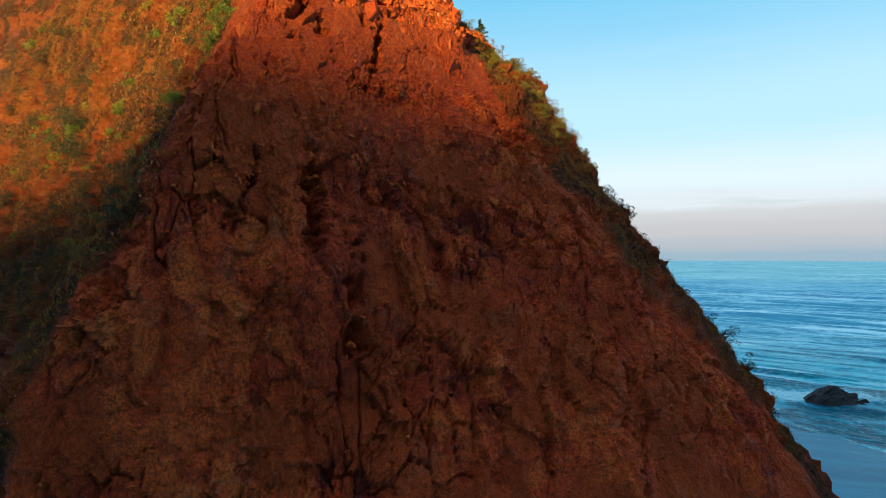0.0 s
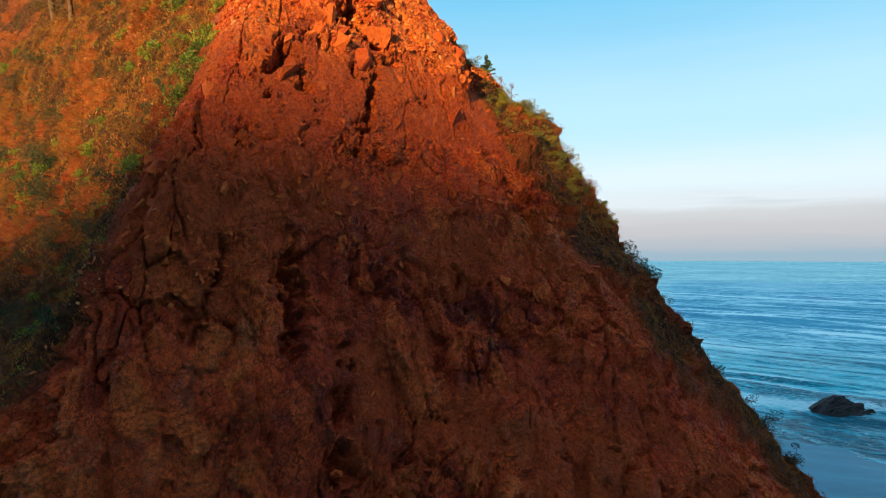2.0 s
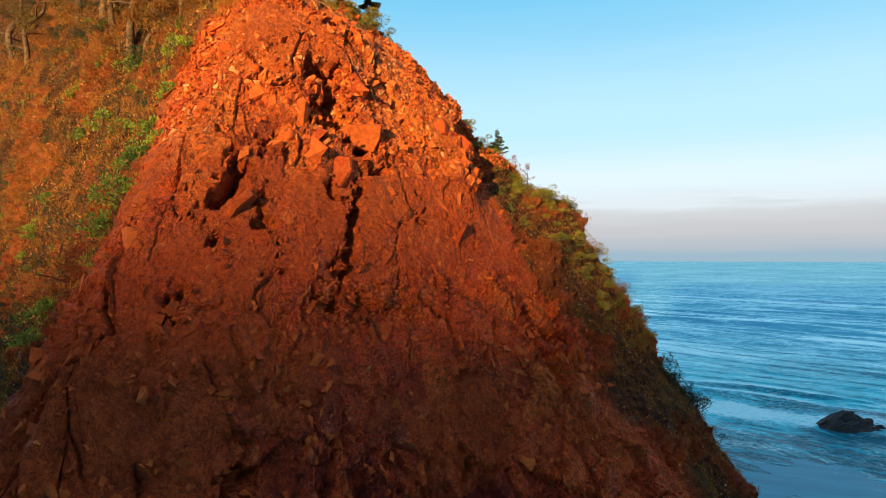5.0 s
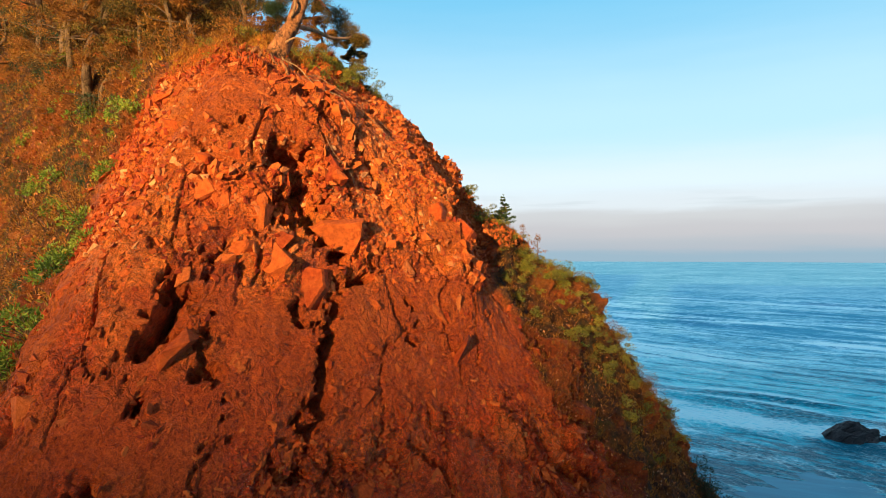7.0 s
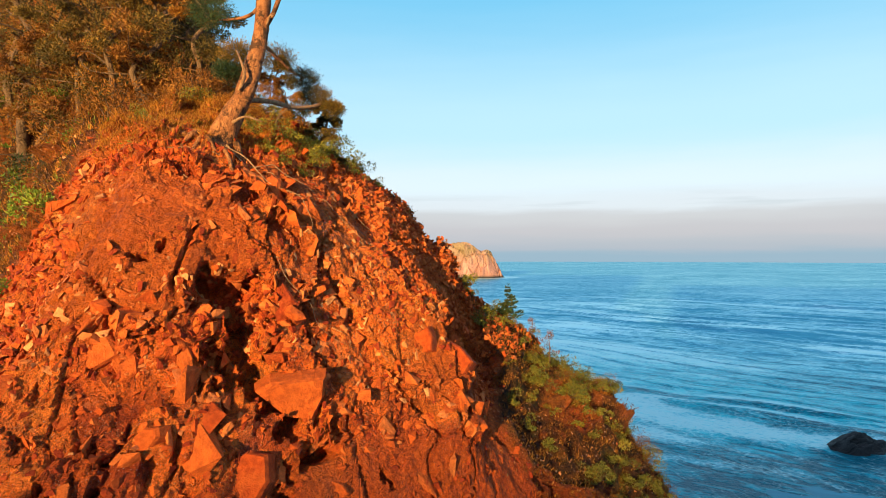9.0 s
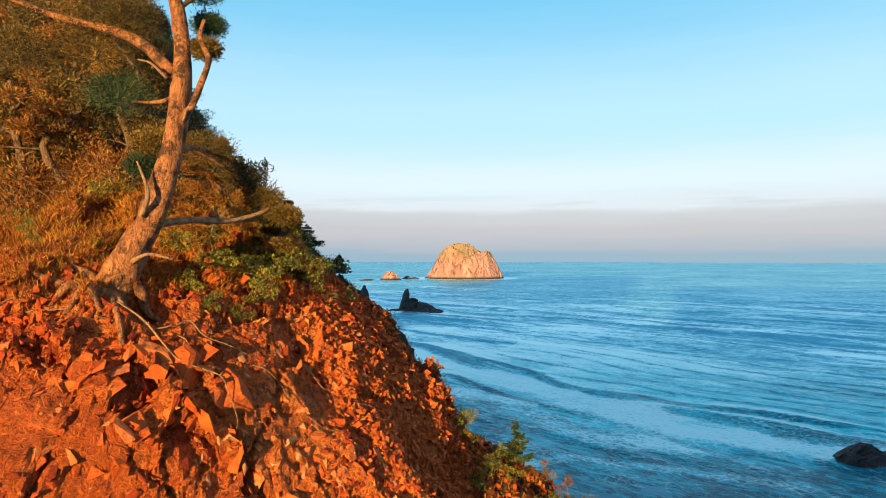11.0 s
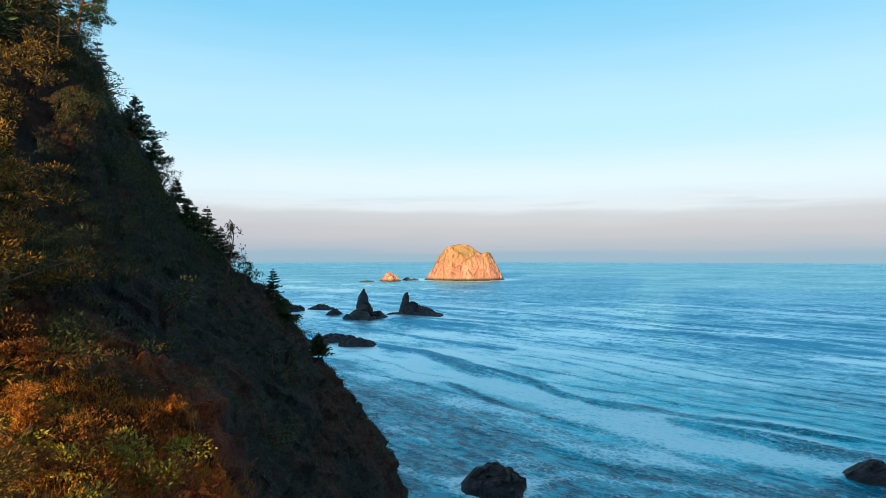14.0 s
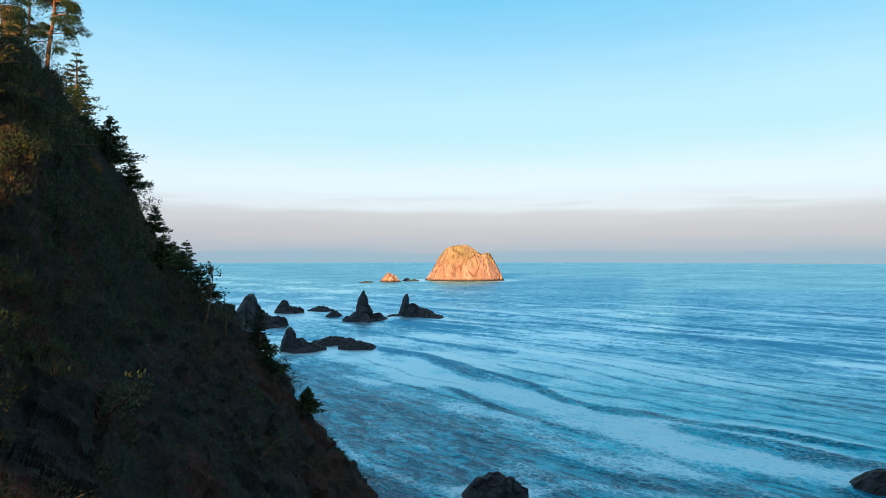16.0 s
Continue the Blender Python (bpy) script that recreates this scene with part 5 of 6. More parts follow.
# ---- shrubs and ground cover ----
salal = Kind(pattern_shrub("leafy_shrub", 0.42, 0.055, 1300, M_SALAL, M_BARK_DARK, "low leathery-leaved shrub, yellow-green in low sun", 0.65))
fresh = Kind(pattern_shrub("green_shrub", 0.40, 0.07, 640, M_GREEN, M_BARK_DARK, "bright green leafy shrub on the dry slope", 0.6))
rusty = Kind(pattern_shrub("rusty_shrub", 0.55, 0.06, 1200, M_RUST, M_BARK_DARK, "dry rust-brown twiggy shrub on the slope", 0.8, 0.3))
gloom = Kind(pattern_shrub("dark_shrub", 0.60, 0.075, 950, M_SCRUB, M_BARK_DARK, "dense dark green shrub on the shaded slope", 0.7, 0.4))

for x, y, s in [(-2.9, 22.3, 0.7), (-2.2, 22.65, 0.9), (-1.9, 22.9, 0.7), (-1.5, 22.8, 0.35), (-2.6, 21.5, 0.7), (-2.2, 21.6, 0.6), (-2.9, 21.2, 0.6), (-2.4, 22.0, 0.8), (-3.3, 21.9, 0.6),
                (-2.3, 23.6, 0.9), (-1.9, 24.2, 0.8), (-3.1, 23.4, 0.9), (-3.9, 22.6, 0.6), (-4.5, 22.2, 0.5), (-2.6, 20.9, 0.40), (-2.35, 21.15, 0.35), (-4.9, 23.0, 0.8), (-3.8, 24.1, 1.0),
                (-5.4, 23.8, 0.9), (-4.6, 25.0, 1.0), (-3.0, 24.8, 1.0), (-1.3, 23.6, 0.4), (-4.3, 21.5, 0.35), (-5.0, 21.6, 0.4), (-5.6, 22.2, 0.45), (-4.0, 20.9, 0.3)]:
    salal.put(on_ground(x, y) - Vector((0, 0, 0.05)), s)
for x, y, s in [(-9.4, 26.1, 0.8), (-9.0, 25.4, 0.9), (-10.3, 25.9, 1.3), (-10.8, 25.2, 1.3), (-8.3, 25.0, 0.7), (-8.0, 24.2, 0.6)]:
    fresh.put(on_ground(x, y) - Vector((0, 0, 0.05)), s)
for x, y, z, s in [(-6.1, 17.3, 48.5, 1.1), (-6.5, 17.4, 48.0, 1.1), (-6.3, 18.2, 49.4, 1.1), (-7.0, 17.6, 47.4, 0.9), (-6.7, 19.2, 50.2, 1.1), (-6.4, 19.9, 51.2, 0.8), (-6.6, 18.6, 49.8, 0.9), (-7.4, 17.8, 46.6, 0.7), (-6.6, 16.6, 47.2, 0.5),
                   (-9.9, 20.6, 45.2, 1.0), (-10.6, 22.1, 46.0, 1.0), (-10.0, 19.6, 43.6, 1.1), (-10.8, 18.8, 42.0, 1.2), (-14.5, 26.6, 48.6, 1.0), (-13.8, 26.4, 49.4, 0.9),
                   (-17.8, 29.6, 47.6, 1.4), (-18.4, 29.8, 46.6, 1.4), (-7.6, 22.4, 52.4, 0.6), (-8.6, 23.0, 52.0, 0.6), (4.9, 23.0, 46.4, 0.4), (3.8, 23.4, 47.6, 0.4), (3.0, 22.6, 47.4, 0.35)]:
    q, n = on_face(x, y, z)
    fresh.put(q - n * 0.05, s)
for x, y, z, s in [(-17.6, 29.3, 48.2, 1.4), (-17.9, 29.4, 46.8, 1.5), (-17.2, 29.0, 47.6, 1.3), (-18.3, 29.7, 48.8, 1.4), (-17.0, 28.6, 46.6, 1.3), (-12.0, 21.4, 45.2, 1.0), (-11.4, 20.6, 44.2, 1.1)]:
    q, n = on_face(x, y, z)
    gloom.put(q - n * 0.08, s, label="dense dark green shrub in the dry turf")
for x, y, s in [(-6.6, 25.6, 1.0), (-7.4, 26.4, 1.3), (-5.9, 26.6, 1.1), (-8.8, 27.6, 1.2), (-9.8, 28.4, 1.3), (-12.4, 28.4, 1.2), (-7.8, 24.9, 0.8), (-5.4, 25.2, 0.9),
                (-14.6, 31.2, 1.4), (-11.6, 30.0, 1.3), (-13.2, 32.0, 1.4), (-17.4, 34.2, 1.5), (-20.4, 35.4, 1.5), (-15.8, 34.2, 1.4)]:
    rusty.put(on_ground(x, y) - Vector((0, 0, 0.1)), s)
for x, y, s in [(-4.2, 23.2, 1.0), (-5.0, 23.6, 1.4), (-3.6, 24.4, 1.0), (-5.8, 24.0, 1.6), (-6.6, 23.8, 1.4), (-7.2, 24.2, 1.5), (-8.0, 24.6, 1.5), (-8.9, 25.0, 1.4), (-2.8, 24.4, 0.8)]:
    rusty.put(on_ground(x, y) - Vector((0, 0, 0.1)), s, label="tall dry rust-brown brush crowding the brow")
for x, y, s in [(-4.4, 26.0, 1.0), (-5.4, 26.8, 1.1), (-4.6, 27.6, 0.9), (-6.2, 28.4, 1.0), (-5.0, 29.4, 0.9), (-6.8, 30.4, 1.0), (-3.6, 26.8, 0.8), (-5.8, 31.6, 0.9), (-7.6, 32.4, 1.0),
                (-4.0, 28.4, 0.7), (-5.6, 27.9, 0.8), (-4.2, 29.8, 0.7), (-6.0, 29.9, 0.8), (-7.2, 29.2, 0.9), (-4.8, 31.0, 0.7), (-3.2, 28.0, 0.6), (-3.9, 25.2, 0.7), (-5.2, 25.4, 0.8)]:
    gloom.put(on_ground(x, y) - Vector((0, 0, 0.12)), s * 0.62)
# extra dark shrubs, standing in for the shade of trees upslope
rng = np.random.RandomState(19)
spots, ways = cells(lambda p, a, r: (a > 3.5) * (a < 9.5) * (p[:, 2] > 57.5) * (p[:, 2] < 66.5) * (p[:, 1] > 29) * (p[:, 1] < 41), 50, rng)
for q, n in zip(spots, ways):
    gloom.put(Vector(q) - Vector(n) * 0.12, rng.uniform(0.4, 0.85))
spots, ways = cells(lambda p, a, r: (a > 3.5) * (a < 10.5) * (p[:, 2] > 58) * (p[:, 2] < 66.5) * (p[:, 1] > 34) * (p[:, 1] < 45) * (p[:, 0] > -17), 40, rng)
for q, n in zip(spots, ways):
    gloom.put(Vector(q) - Vector(n) * 0.12, rng.uniform(0.5, 1.0))
# dark foliage added behind the brow where the ground should lie in shade
rng = np.random.RandomState(23)
spots, ways = cells(lambda p, a, r: (a > 2.6) * (a < 5.0) * (p[:, 1] > 26.6) * (p[:, 1] < 30) * (p[:, 2] > 53.5) * (p[:, 2] < 58), 26, rng)
for q, n in zip(spots, ways):
    gloom.put(Vector(q) - Vector(n) * 0.1, rng.uniform(0.5, 0.9), label="dense dark shrub behind the sunlit brow")
# crest and right flank: dry yellow-green growth, a dark bush at the edge
for x, y, s in [(2.7, 24.3, 0.7), (3.0, 24.7, 0.8), (3.5, 24.6, 0.7), (3.3, 24.2, 0.6), (2.4, 24.3, 0.5), (3.9, 24.8, 0.7), (1.9, 24.3, 0.5)]:
    salal.put(on_ground(x, y) - Vector((0, 0, 0.05)), s, label="dry yellow-green shrub on the sunlit crest")
rng = np.random.RandomState(17)
spots, ways = cells(lambda p, a, r: (a > 6.3) * (a < 7.6) * (r < 0.7) * (p[:, 2] > 45) * (p[:, 2] < 52.5), 130, rng)
for k, (q, n) in enumerate(zip(spots, ways)):
    (rusty if k % 5 == 0 else salal).put(Vector(q) - Vector(n) * 0.03, rng.uniform(0.25, 0.6), label="low gold and yellow-green bush on the sunlit flank")
for x, y, s in [(4.4, 24.6, 0.7), (4.9, 24.2, 0.6), (5.6, 24.2, 0.6), (4.1, 24.0, 0.5), (2.6, 24.0, 0.5)]:
    rusty.put(on_ground(x, y) - Vector((0, 0, 0.05)), s)
for x, y, s in [(6.7, 22.9, 0.75), (6.4, 23.3, 0.7), (7.1, 22.4, 0.6), (6.1, 23.4, 0.6), (7.6, 21.9, 0.55), (8.2, 21.2, 0.5), (9.3, 20.3, 0.7), (9.9, 19.8, 0.6), (10.4, 19.4, 0.6), (8.8, 20.6, 0.5)]:
    gloom.put(on_ground(x, y) - Vector((0, 0, 0.1)), s, label="dark bushy shrub clinging to the cliff edge")

for x, y, z, s in [(6.8, 22.6, 43.9, 0.62), (6.9, 22.4, 43.4, 0.7), (6.75, 22.6, 44.2, 0.45), (6.6, 22.9, 44.5, 0.4)]:
    q, n = on_face(x, y, z)
    gloom.put(q + n * 0.05, s, label="dark upright bush jutting from the cliff edge")

# dark scrub over the shaded slope
rng = np.random.RandomState(21)
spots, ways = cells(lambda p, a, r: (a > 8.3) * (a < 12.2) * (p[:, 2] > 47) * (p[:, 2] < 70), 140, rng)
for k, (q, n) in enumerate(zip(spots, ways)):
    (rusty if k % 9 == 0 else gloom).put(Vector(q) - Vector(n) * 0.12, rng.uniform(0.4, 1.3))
spots, ways = cells(lambda p, a, r: (a > 0.7) * (a < 3.0) * (r < 0.4) * (p[:, 2] > 40) * (p[:, 2] < 58), 290, rng)
for k, (q, n) in enumerate(zip(spots, ways)):
    (fresh if k % 4 == 0 else gloom if k % 4 == 1 else rusty).put(Vector(q) - Vector(n) * 0.08, rng.uniform(0.35, 1.15))


def grass_stuff(name, test, count, size, label, material, seed, blades=6):
    """Tufts of blades, each bending outwards, over part of the headland."""
    rng = np.random.RandomState(seed)
    at, way = cells(test, count, rng)
    heap = Heap()
    for _ in range(blades):
        d = way * 0.55 + (0, 0, 0.75) + rng.normal(size=at.shape) * 0.45
        heap.leaves(at + rng.normal(size=at.shape) * 0.03 - way * 0.02, d, size * rng.uniform(0.5, 1.3, count), 0.12, 0.1, rng)
    return tagged(new(name, heap.mesh(name, material)), label, "grass", kind="stuff")


grass_stuff("dry_grass", lambda p, a, r: (a > 0.72) * (a < 3.6) * (r < 0.45) * (p[:, 2] > 38) * (p[:, 2] < 59), 44000, 0.13, "dry golden grass tufts over the sunlit slope", M_GRASS, 31, 4)
grass_stuff("crest_grass", lambda p, a, r: (a > 5.6) * (a < 8.2) * (r < 0.6) * (p[:, 2] > 36) * (p[:, 2] < 54), 22000, 0.085, "short dry grass along the crest", M_GRASS, 32)
grass_stuff("brow_grass", lambda p, a, r: (a > 2.8) * (a < 9.2) * (p[:, 2] > 53.6) * (p[:, 2] < 57) * (p[:, 1] < 26), 22000, 0.075, "golden grass under the trees on the brow", M_GRASS, 33)
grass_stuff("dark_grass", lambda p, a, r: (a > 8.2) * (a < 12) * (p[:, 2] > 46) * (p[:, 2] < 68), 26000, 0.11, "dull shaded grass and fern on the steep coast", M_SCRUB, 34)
grass_stuff("ground_leaves", lambda p, a, r: (a > 0.72) * (a < 3.6) * (r < 0.5) * (p[:, 2] > 38) * (p[:, 2] < 57), 5000, 0.11, "small green leaves in the dry turf", M_GREEN, 35)


grass_stuff("slope_fern", lambda p, a, r: (a > 3.5) * (a < 10.5) * (p[:, 2] > 56.5) * (p[:, 2] < 67) * (p[:, 1] > 28) * (p[:, 1] < 52), 20000, 0.12, "dark fern and grass under the skyline trees", M_SCRUB, 36, 5)


# ---- the end of a timber building among the skyline pines ----
def timber_building():
    at = on_ground(-24.7, 55.2)
    ob = thing("timber_building", (at.x, at.y, at.z - 0.2), "narrow timber-clad building end among skyline pines", "building", turn=radians(20))

    def box(x0, y0, z0, x1, y1, z1):
        h = Heap()
        h.add([(x0, y0, z0), (x1, y0, z0), (x1, y1, z0), (x0, y1, z0), (x0, y0, z1), (x1, y0, z1), (x1, y1, z1), (x0, y1, z1)],
              [(0, 3, 2, 1), (4, 5, 6, 7), (0, 1, 5, 4), (1, 2, 6, 5), (2, 3, 7, 6), (3, 0, 4, 7)])
        return h
    tall = 73.0 - at.z
    rows = int(tall / 0.245)
    piece("wall", box(-0.42, 0, 0, 0.42, 0.7, tall), M_PLANK, ob)
    for k in range(rows):
        piece("cladding_board", box(-0.43, -0.02, 0.05 + k * 0.245, 0.43, -0.003, 0.285 + k * 0.245), M_PLANK, ob)
    piece("corner_trim", box(-0.49, -0.05, 0, -0.432, 0.05, tall), M_BARK_DARK, ob, "dark corner trim")
    piece("corner_trim", box(0.432, -0.05, 0, 0.49, 0.05, tall), M_BARK_DARK, ob, "dark corner trim")
    piece("roof_edge", box(-0.56, -0.12, tall + 0.004, 0.56, 0.8, tall + 0.12), M_BARK_DARK, ob, "dark flat roof edge")


timber_building()

# ---- loose and bedded rocks ----
def block_mesh(seed, flat=0.6, pointed=14):
    """An angular broken block."""
    rng = np.random.RandomState(seed)
    bm = bmesh.new()
    pts = rng.uniform(-1, 1, (pointed, 3))
    pts = pts / np.maximum(np.abs(pts).max(1, keepdims=True), 0.3) * rng.uniform(0.7, 1.0, (pointed, 1)) * (1, flat, 0.85)
    for v in pts:
        bm.verts.new(v * 0.5)
    hull = bmesh.ops.convex_hull(bm, input=bm.verts)
    bmesh.ops.delete(bm, geom=[v for v in bm.verts if not v.link_faces], context="VERTS")
    bmesh.ops.recalc_face_normals(bm, faces=bm.faces)
    me = bpy.data.meshes.new("rock")
    bm.to_mesh(me)
    bm.free()
    me.materials.append(M_ROCK)
    return me


BLOCKS = [block_mesh(400 + k, 0.45 + 0.05 * (k % 6), 11 + k % 5) for k in range(14)]


def rock(at, out, size, k, roll=0.0, squash=(1, 1, 1), sink=0.15, label=""):
    """A block bedded in the headland, its broad side outwards."""
    ob = new("rock", BLOCKS[k % len(BLOCKS)])
    m = Vector(out).to_track_quat("-Y", "Z").to_matrix().to_4x4() @ Matrix.Rotation(roll, 4, "Y")
    ob.matrix_basis = Matrix.Translation(Vector(at) - Vector(out) * size * sink) @ m @ Matrix.Diagonal((size * squash[0], size * squash[1], size * squash[2], 1))
    ob.parent = headland
    return tagged(ob, label)


# the blocks that stand out by size or brightness
for x, y, z, size, squash, k, label in [
        (-2.42, 18.7, 51.3, 0.26, (1, 0.8, 0.9), 1, "pale orange stone"),
        (-2.0, 19.85, 51.0, 0.34, (1, 0.7, 0.9), 2, "pale orange stone"), (-2.15, 19.5, 50.6, 0.24, (1, 0.8, 0.7), 3, "pale orange stone"),
        (-3.6, 18.0, 50.6, 0.45, (1, 0.6, 0.7), 5, ""), (-4.1, 18.1, 50.7, 0.5, (1, 0.6, 0.8), 6, ""),
        (-2.6, 20.2, 52.9, 0.6, (0.8, 0.7, 1.2), 7, "jutting wedge of red rock"), (-2.3, 20.3, 52.6, 0.55, (0.8, 0.7, 1.3), 8, ""), (-1.9, 20.5, 52.3, 0.75, (0.9, 0.6, 1.1), 9, ""),
        (-4.46, 14.8, 45.9, 0.95, (1.2, 0.4, 0.7), 10, "pale slab flush with the face"),
        (-3.75, 17.0, 48.6, 0.5, (0.6, 0.7, 1.9), 13, "upright red pillar between dark clefts"), (-4.5, 16.6, 48.7, 0.5, (0.6, 0.7, 1.6), 2, ""), (-3.2, 18.0, 49.6, 0.5, (1, 0.7, 0.8), 5, ""),
        (-0.9, 18.3, 46.4, 0.6, (1, 0.6, 0.9), 6, "grey-brown bedded block"), (-1.4, 17.9, 46.8, 0.7, (1.1, 0.6, 0.8), 8, "grey-brown bedded block"), (0.2, 18.4, 46.0, 0.6, (1, 0.6, 0.8), 3, ""),
        (1.4, 17.8, 44.4, 0.7, (1, 0.5, 0.8), 9, ""), (-0.2, 21.3, 51.2, 0.5, (0.9, 0.6, 1.2), 1, ""), (0.3, 20.9, 50.3, 0.55, (0.9, 0.6, 1.2), 4, ""), (0.6, 20.9, 49.9, 0.45, (0.7, 0.6, 1.3), 7, "pale block at a dark crack"),
        (-0.4, 24.3, 52.75, 0.35, (0.8, 0.8, 1), 10, "dark knob on the ridge line")]:
    q, n = on_face(x, y, z)
    rock(q, n, size, k, 0.3 * k, squash, 0.22, label)


def slab_mesh(outline, thick, chamfer):
    """A flat-faced block: an uneven outline in x and z, its front towards -y, with worn edges."""
    n = len(outline)
    mid = np.mean(outline, 0)
    heap = Heap()
    rings = []
    for y, grow in ((thick * 0.5, 1.06), (-thick * 0.32, 1.0), (-thick * 0.5, 1 - chamfer)):
        rings += [(mid[0] + (x - mid[0]) * grow, y + 0.10 * thick * math.sin(5 * x + 3 * z), mid[1] + (z - mid[1]) * grow) for x, z in outline]
    faces = [(r * n + i, (r + 1) * n + i, (r + 1) * n + (i + 1) % n, r * n + (i + 1) % n) for r in (0, 1) for i in range(n)]
    heap.add(rings, faces + [tuple(range(2 * n, 3 * n))])
    return heap.mesh("rock", M_ROCK)


# smooth broken slabs that stand proud of the face
PENTAGON = slab_mesh([(-0.32, 0.34), (-0.05, 0.42), (0.30, 0.38), (0.36, 0.05), (0.12, -0.44), (-0.06, -0.30)], 0.34, 0.10)
OBLONG = slab_mesh([(-0.30, 0.14), (0.0, 0.19), (0.26, 0.16), (0.33, -0.12), (0.05, -0.20), (-0.28, -0.18)], 0.30, 0.12)
WEDGE = slab_mesh([(-0.18, 0.10), (-0.02, 0.38), (0.16, 0.30), (0.26, -0.10), (0.10, -0.34), (-0.16, -0.30)], 0.36, 0.16)
for x, y, z, mesh, scale, roll, tilt, label in [
        (-2.2, 18.0, 49.3, PENTAGON, 0.92, 0.0, (-0.55, -0.8, 0.1), "big smooth-faced orange block"), (-3.85, 18.15, 51.15, OBLONG, 0.85, 0.1, (-0.2, -0.95, 0.2), "flat-faced orange slab over a dark gap"),
        (-3.95, 18.0, 50.75, OBLONG, 0.95, -0.3, (-0.35, -0.85, 0.3), "cracked flat orange slab"), (-3.55, 17.95, 50.7, OBLONG, 0.7, 1.3, (-0.3, -0.9, 0.2), ""),
        (-2.65, 20.0, 52.75, WEDGE, 0.9, 0.2, (-0.5, -0.85, 0.0), "jutting sunlit wedge of rock"), (-2.95, 20.05, 52.6, WEDGE, 0.6, -0.5, (-0.1, -0.95, 0.1), ""), (-2.2, 20.2, 52.3, PENTAGON, 0.75, 0.9, (-0.55, -0.8, 0.15), "broad sunlit facet"),
        (-1.95, 19.75, 51.05, WEDGE, 0.5, 1.2, (-0.5, -0.8, 0.3), "pale orange stone in a dark hollow"), (-2.05, 18.95, 50.8, OBLONG, 0.38, 0.4, (-0.4, -0.8, 0.4), "pale orange stone in a dark hollow"),
        (-1.75, 18.9, 50.1, PENTAGON, 1.0, 1.9, (-0.3, -0.9, 0.25), "cracked orange block below the hollow"), (-3.2, 17.75, 49.95, WEDGE, 0.55, 0.9, (-0.5, -0.8, 0.2), "pale wedge above a dark cleft"),
        (-1.2, 18.7, 49.0, WEDGE, 0.45, 2.0, (-0.4, -0.85, 0.2), ""), (0.1, 20.7, 50.2, PENTAGON, 0.9, 0.7, (-0.6, -0.75, 0.2), "broad sunlit facet"), (0.35, 20.4, 49.6, PENTAGON, 0.75, 2.2, (-0.6, -0.75, 0.2), "broad sunlit facet"),
        (-0.3, 20.5, 50.6, PENTAGON, 0.6, 1.4, (-0.55, -0.8, 0.2), "")]:
    q, n = on_face(x, y, z)
    ob = new("rock", mesh)
    way = (n * 0.8 + Vector(tilt)).normalized()
    ob.matrix_basis = Matrix.Translation(q - n * 0.12 * scale) @ way.to_track_quat("-Y", "Z").to_matrix().to_4x4() @ Matrix.Rotation(roll, 4, "Y") @ Matrix.Scale(scale, 4)
    ob.parent = headland
    tagged(ob, label)

rng = np.random.RandomState(44)
spots, ways = cells(lambda p, a, r: r * (p[:, 2] > 45) * (p[:, 2] < 54.2) * (a < 7.4), 250, rng)
for k, (q, n) in enumerate(zip(spots, ways)):
    rock(q, Vector(n) + Vector(rng.normal(size=3) * 0.25), 0.12 + 0.42 * rng.rand() ** 2.2, k, rng.rand() * 6.28, (1, rng.uniform(0.5, 0.9), rng.uniform(0.6, 1.1)), 0.20)


spots, ways = cells(lambda p, a, r: r * (p[:, 2] > 46.5) * (p[:, 2] < 53.4) * (a < 7.0), 26, rng)
for k, (q, n) in enumerate(zip(spots, ways)):
    rock(q, Vector(n) + Vector(rng.normal(size=3) * 0.12), rng.uniform(0.5, 0.95), k + 3, rng.rand() * 6.28, (1, 0.5, rng.uniform(0.6, 1.0)), 0.18)


def fragment_stuff(name, test, count, low, high, label, seed, material=None, proud=0.05, tilt=0.35):
    """Thousands of small angular stones as one sheet of rubble."""
    rng = np.random.RandomState(seed)
    at, way = cells(test, count, rng)
    shapes = []
    for k in range(6):
        me = block_mesh(500 + k, 0.7, 8)
        shapes.append((np.array([v.co[:] for v in me.vertices]), [tuple(f.vertices) for f in me.polygons]))
        bpy.data.meshes.remove(me)
    heap = Heap()
    size = low + (high - low) * rng.rand(count) ** 3
    for i in range(count):
        v, f = shapes[i % 6]
        out = Vector(way[i] + rng.normal(size=3) * tilt)
        m = np.array((out.to_track_quat("-Y", "Z").to_matrix() @ Matrix.Rotation(rng.rand() * 6.28, 3, "Y")).transposed())
        heap.add((v * (1, rng.uniform(0.35, 0.8), rng.uniform(0.5, 1))) @ m * size[i] + at[i] + way[i] * size[i] * proud, f)
    return tagged(new(name, heap.mesh(name, material or M_ROCK)), label, "rubble", kind="stuff")


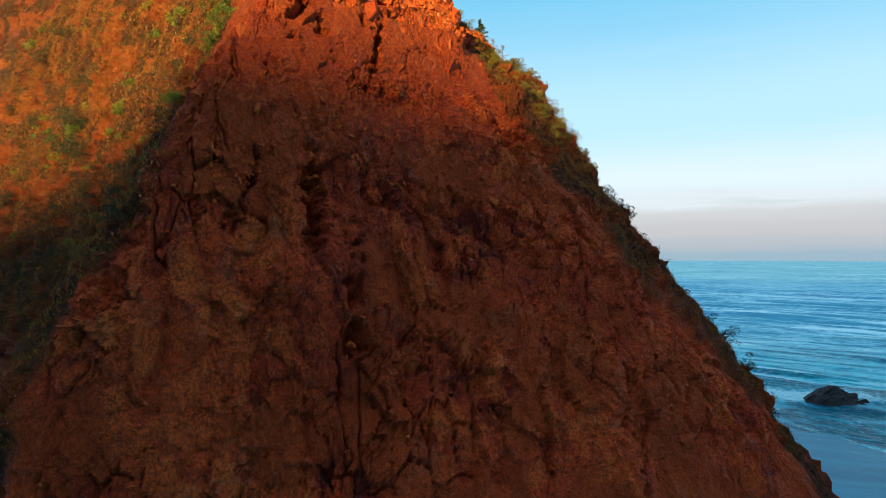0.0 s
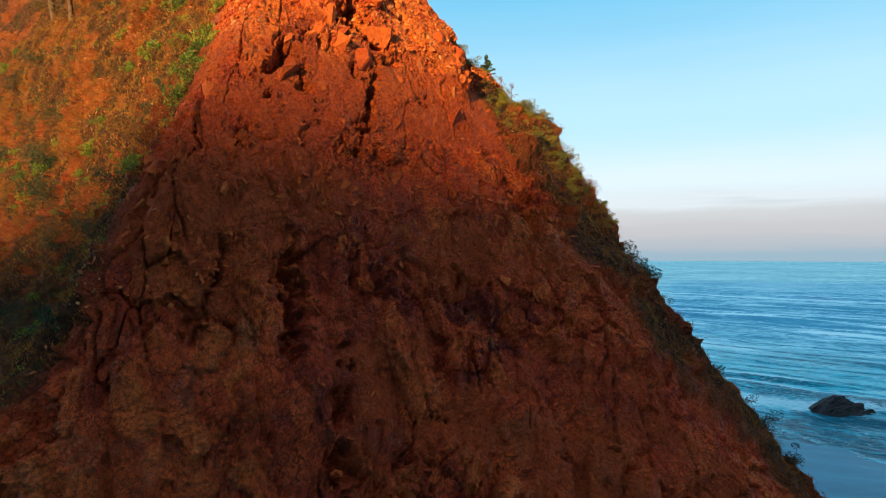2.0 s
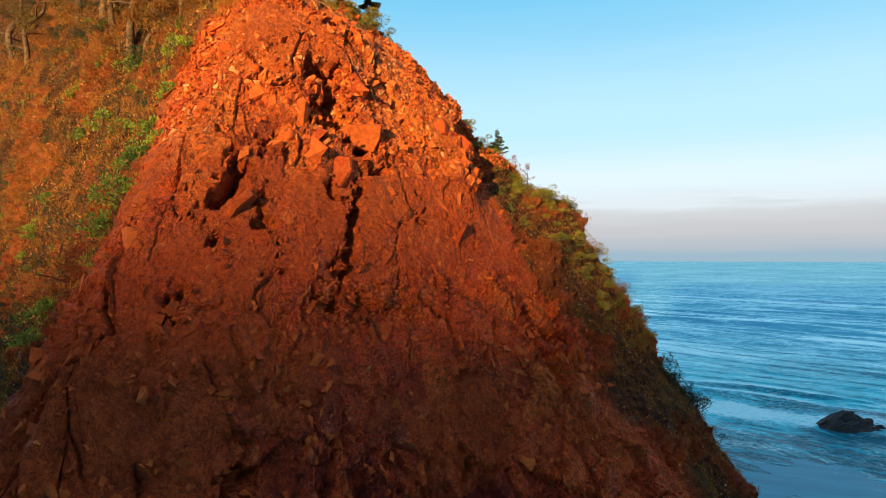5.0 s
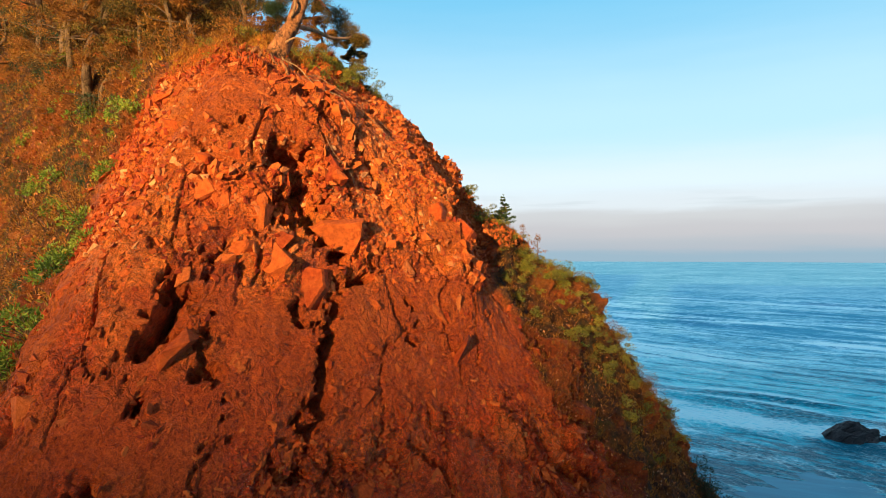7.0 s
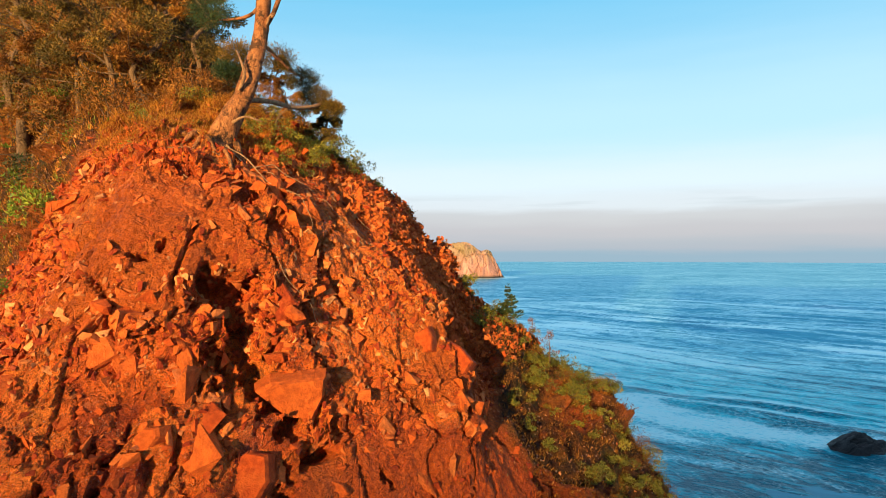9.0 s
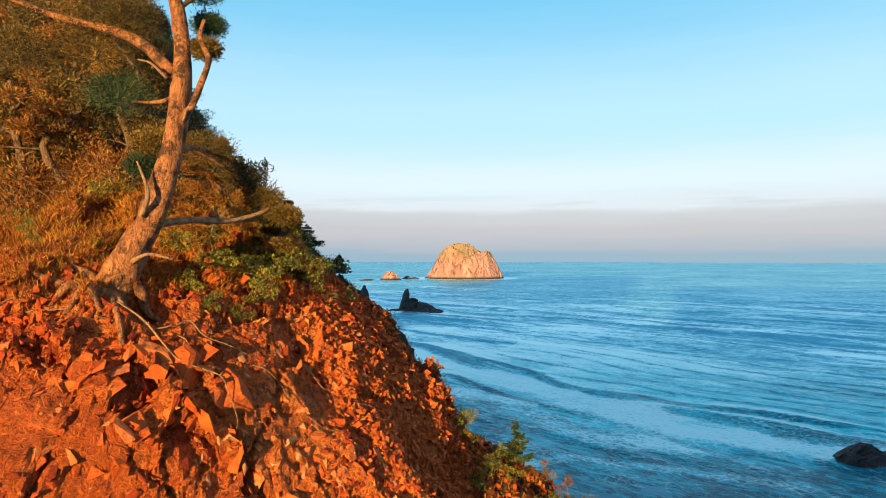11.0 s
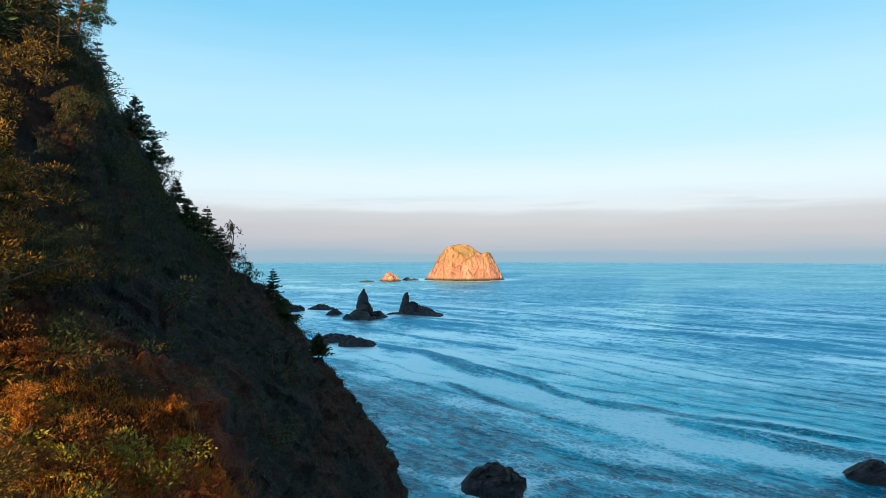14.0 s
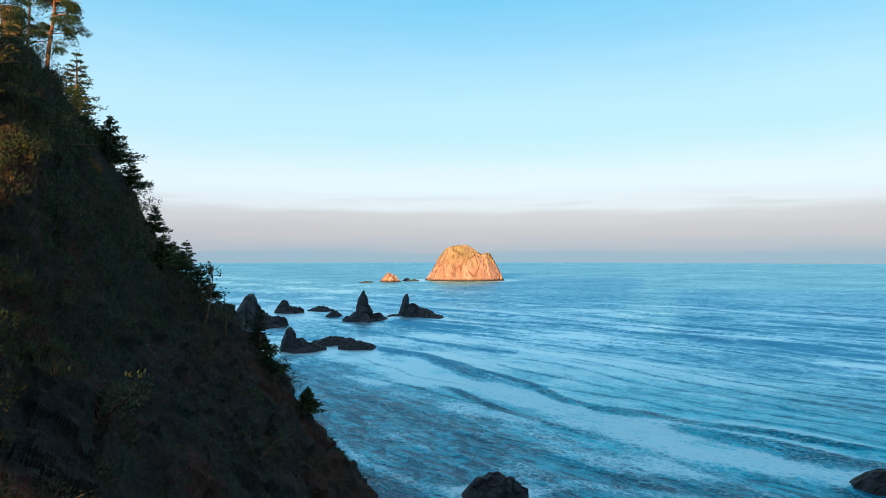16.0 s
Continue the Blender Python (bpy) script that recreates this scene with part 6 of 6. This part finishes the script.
BARE = 1 - 1.1 * COVER["earth"]
fragment_stuff("rubble", lambda p, a, r: r * BARE * (0.15 + smooth(-0.25, 0.3, fbm(p * 0.7, 3, 71))) * (p[:, 2] > 45.5) * (p[:, 2] < 54.4) * (a < 8), 19000, 0.022, 0.17, "loose angular red stones on the face", 51)
fragment_stuff("bedded_rubble", lambda p, a, r: r * (p[:, 2] > 43.5) * (p[:, 2] < 48.2) * (a < 6.6) * (0.2 + smooth(-0.3, 0.3, fbm(p * 0.8, 3, 73))), 2400, 0.05, 0.40, "broken red blocks bedded across the middle of the face", 57, None, -0.17, 0.25)
fragment_stuff("broken_blocks", lambda p, a, r: r * (p[:, 2] > 49.3) * (p[:, 2] < 53.2) * (a > 2.7) * (a < 6.2) * (0.1 + smooth(-0.2, 0.25, fbm(p * 0.9, 3, 78))), 2600, 0.07, 0.46, "broken orange blocks jammed into the upper face", 58, None, -0.20, 0.20)
fragment_stuff("pale_rubble", lambda p, a, r: r * (a > 2.65) * (a < 5.6) * (p[:, 2] > 49.8) * (p[:, 2] < 53.4) * (0.04 + smooth(-0.1, 0.35, fbm(p * 0.8 + 2, 3, 84))), 2600, 0.03, 0.26, "pale pinkish stones among the red rubble", 60, M_PALE, -0.14, 0.25)
fragment_stuff("flank_stones", lambda p, a, r: (a > 5.6) * (a < 7.3) * (p[:, 2] > 41.5) * (p[:, 2] < 49.5), 3200, 0.02, 0.075, "small pale stones speckling the right flank", 61, M_PALE, 0.05, 0.5)
fragment_stuff("low_blocks", lambda p, a, r: r * (p[:, 2] > 37) * (p[:, 2] < 46.5) * (a > 3.0) * (a < 6.6) * (0.05 + smooth(-0.1, 0.3, fbm(p * 0.6, 3, 81))), 2600, 0.06, 0.40, "weathered red blocks bedded in the lower face", 59, None, -0.24, 0.16)
fragment_stuff("low_rubble", lambda p, a, r: r * (p[:, 2] > 36) * (p[:, 2] < 46) * (a < 7.4), 3500, 0.02, 0.16, "weathered red stones low on the face", 52, None, -0.12, 0.25)
fragment_stuff("crest_rubble", lambda p, a, r: (a > 5.2) * (a < 7.9) * (p[:, 2] > 50) * (p[:, 2] < 54.3), 12000, 0.025, 0.15, "broken sunlit stones along the crest", 55, None, 0.25, 0.8)
fragment_stuff("brow_rubble", lambda p, a, r: (a > 3.0) * (a < 8.4) * (p[:, 2] > 52.6) * (p[:, 2] < 55.2) * (p[:, 1] < 25), 5500, 0.018, 0.08, "orange stones in dry soil on the brow", 56, None, 0.0, 0.5)
fragment_stuff("slope_rubble", lambda p, a, r: (a > 1.2) * (a < 3.6) * (r < 0.6) * (p[:, 2] > 42) * (p[:, 2] < 55), 8000, 0.025, 0.13, "scattered pale stones in the turf", 53, M_PALE, -0.05)
fragment_stuff("shade_rubble", lambda p, a, r: (a > 8.2) * (a < 12) * (p[:, 2] > 47) * (p[:, 2] < 68), 3500, 0.04, 0.20, "grey stones in the shaded scrub", 54, M_SEA_ROCK)
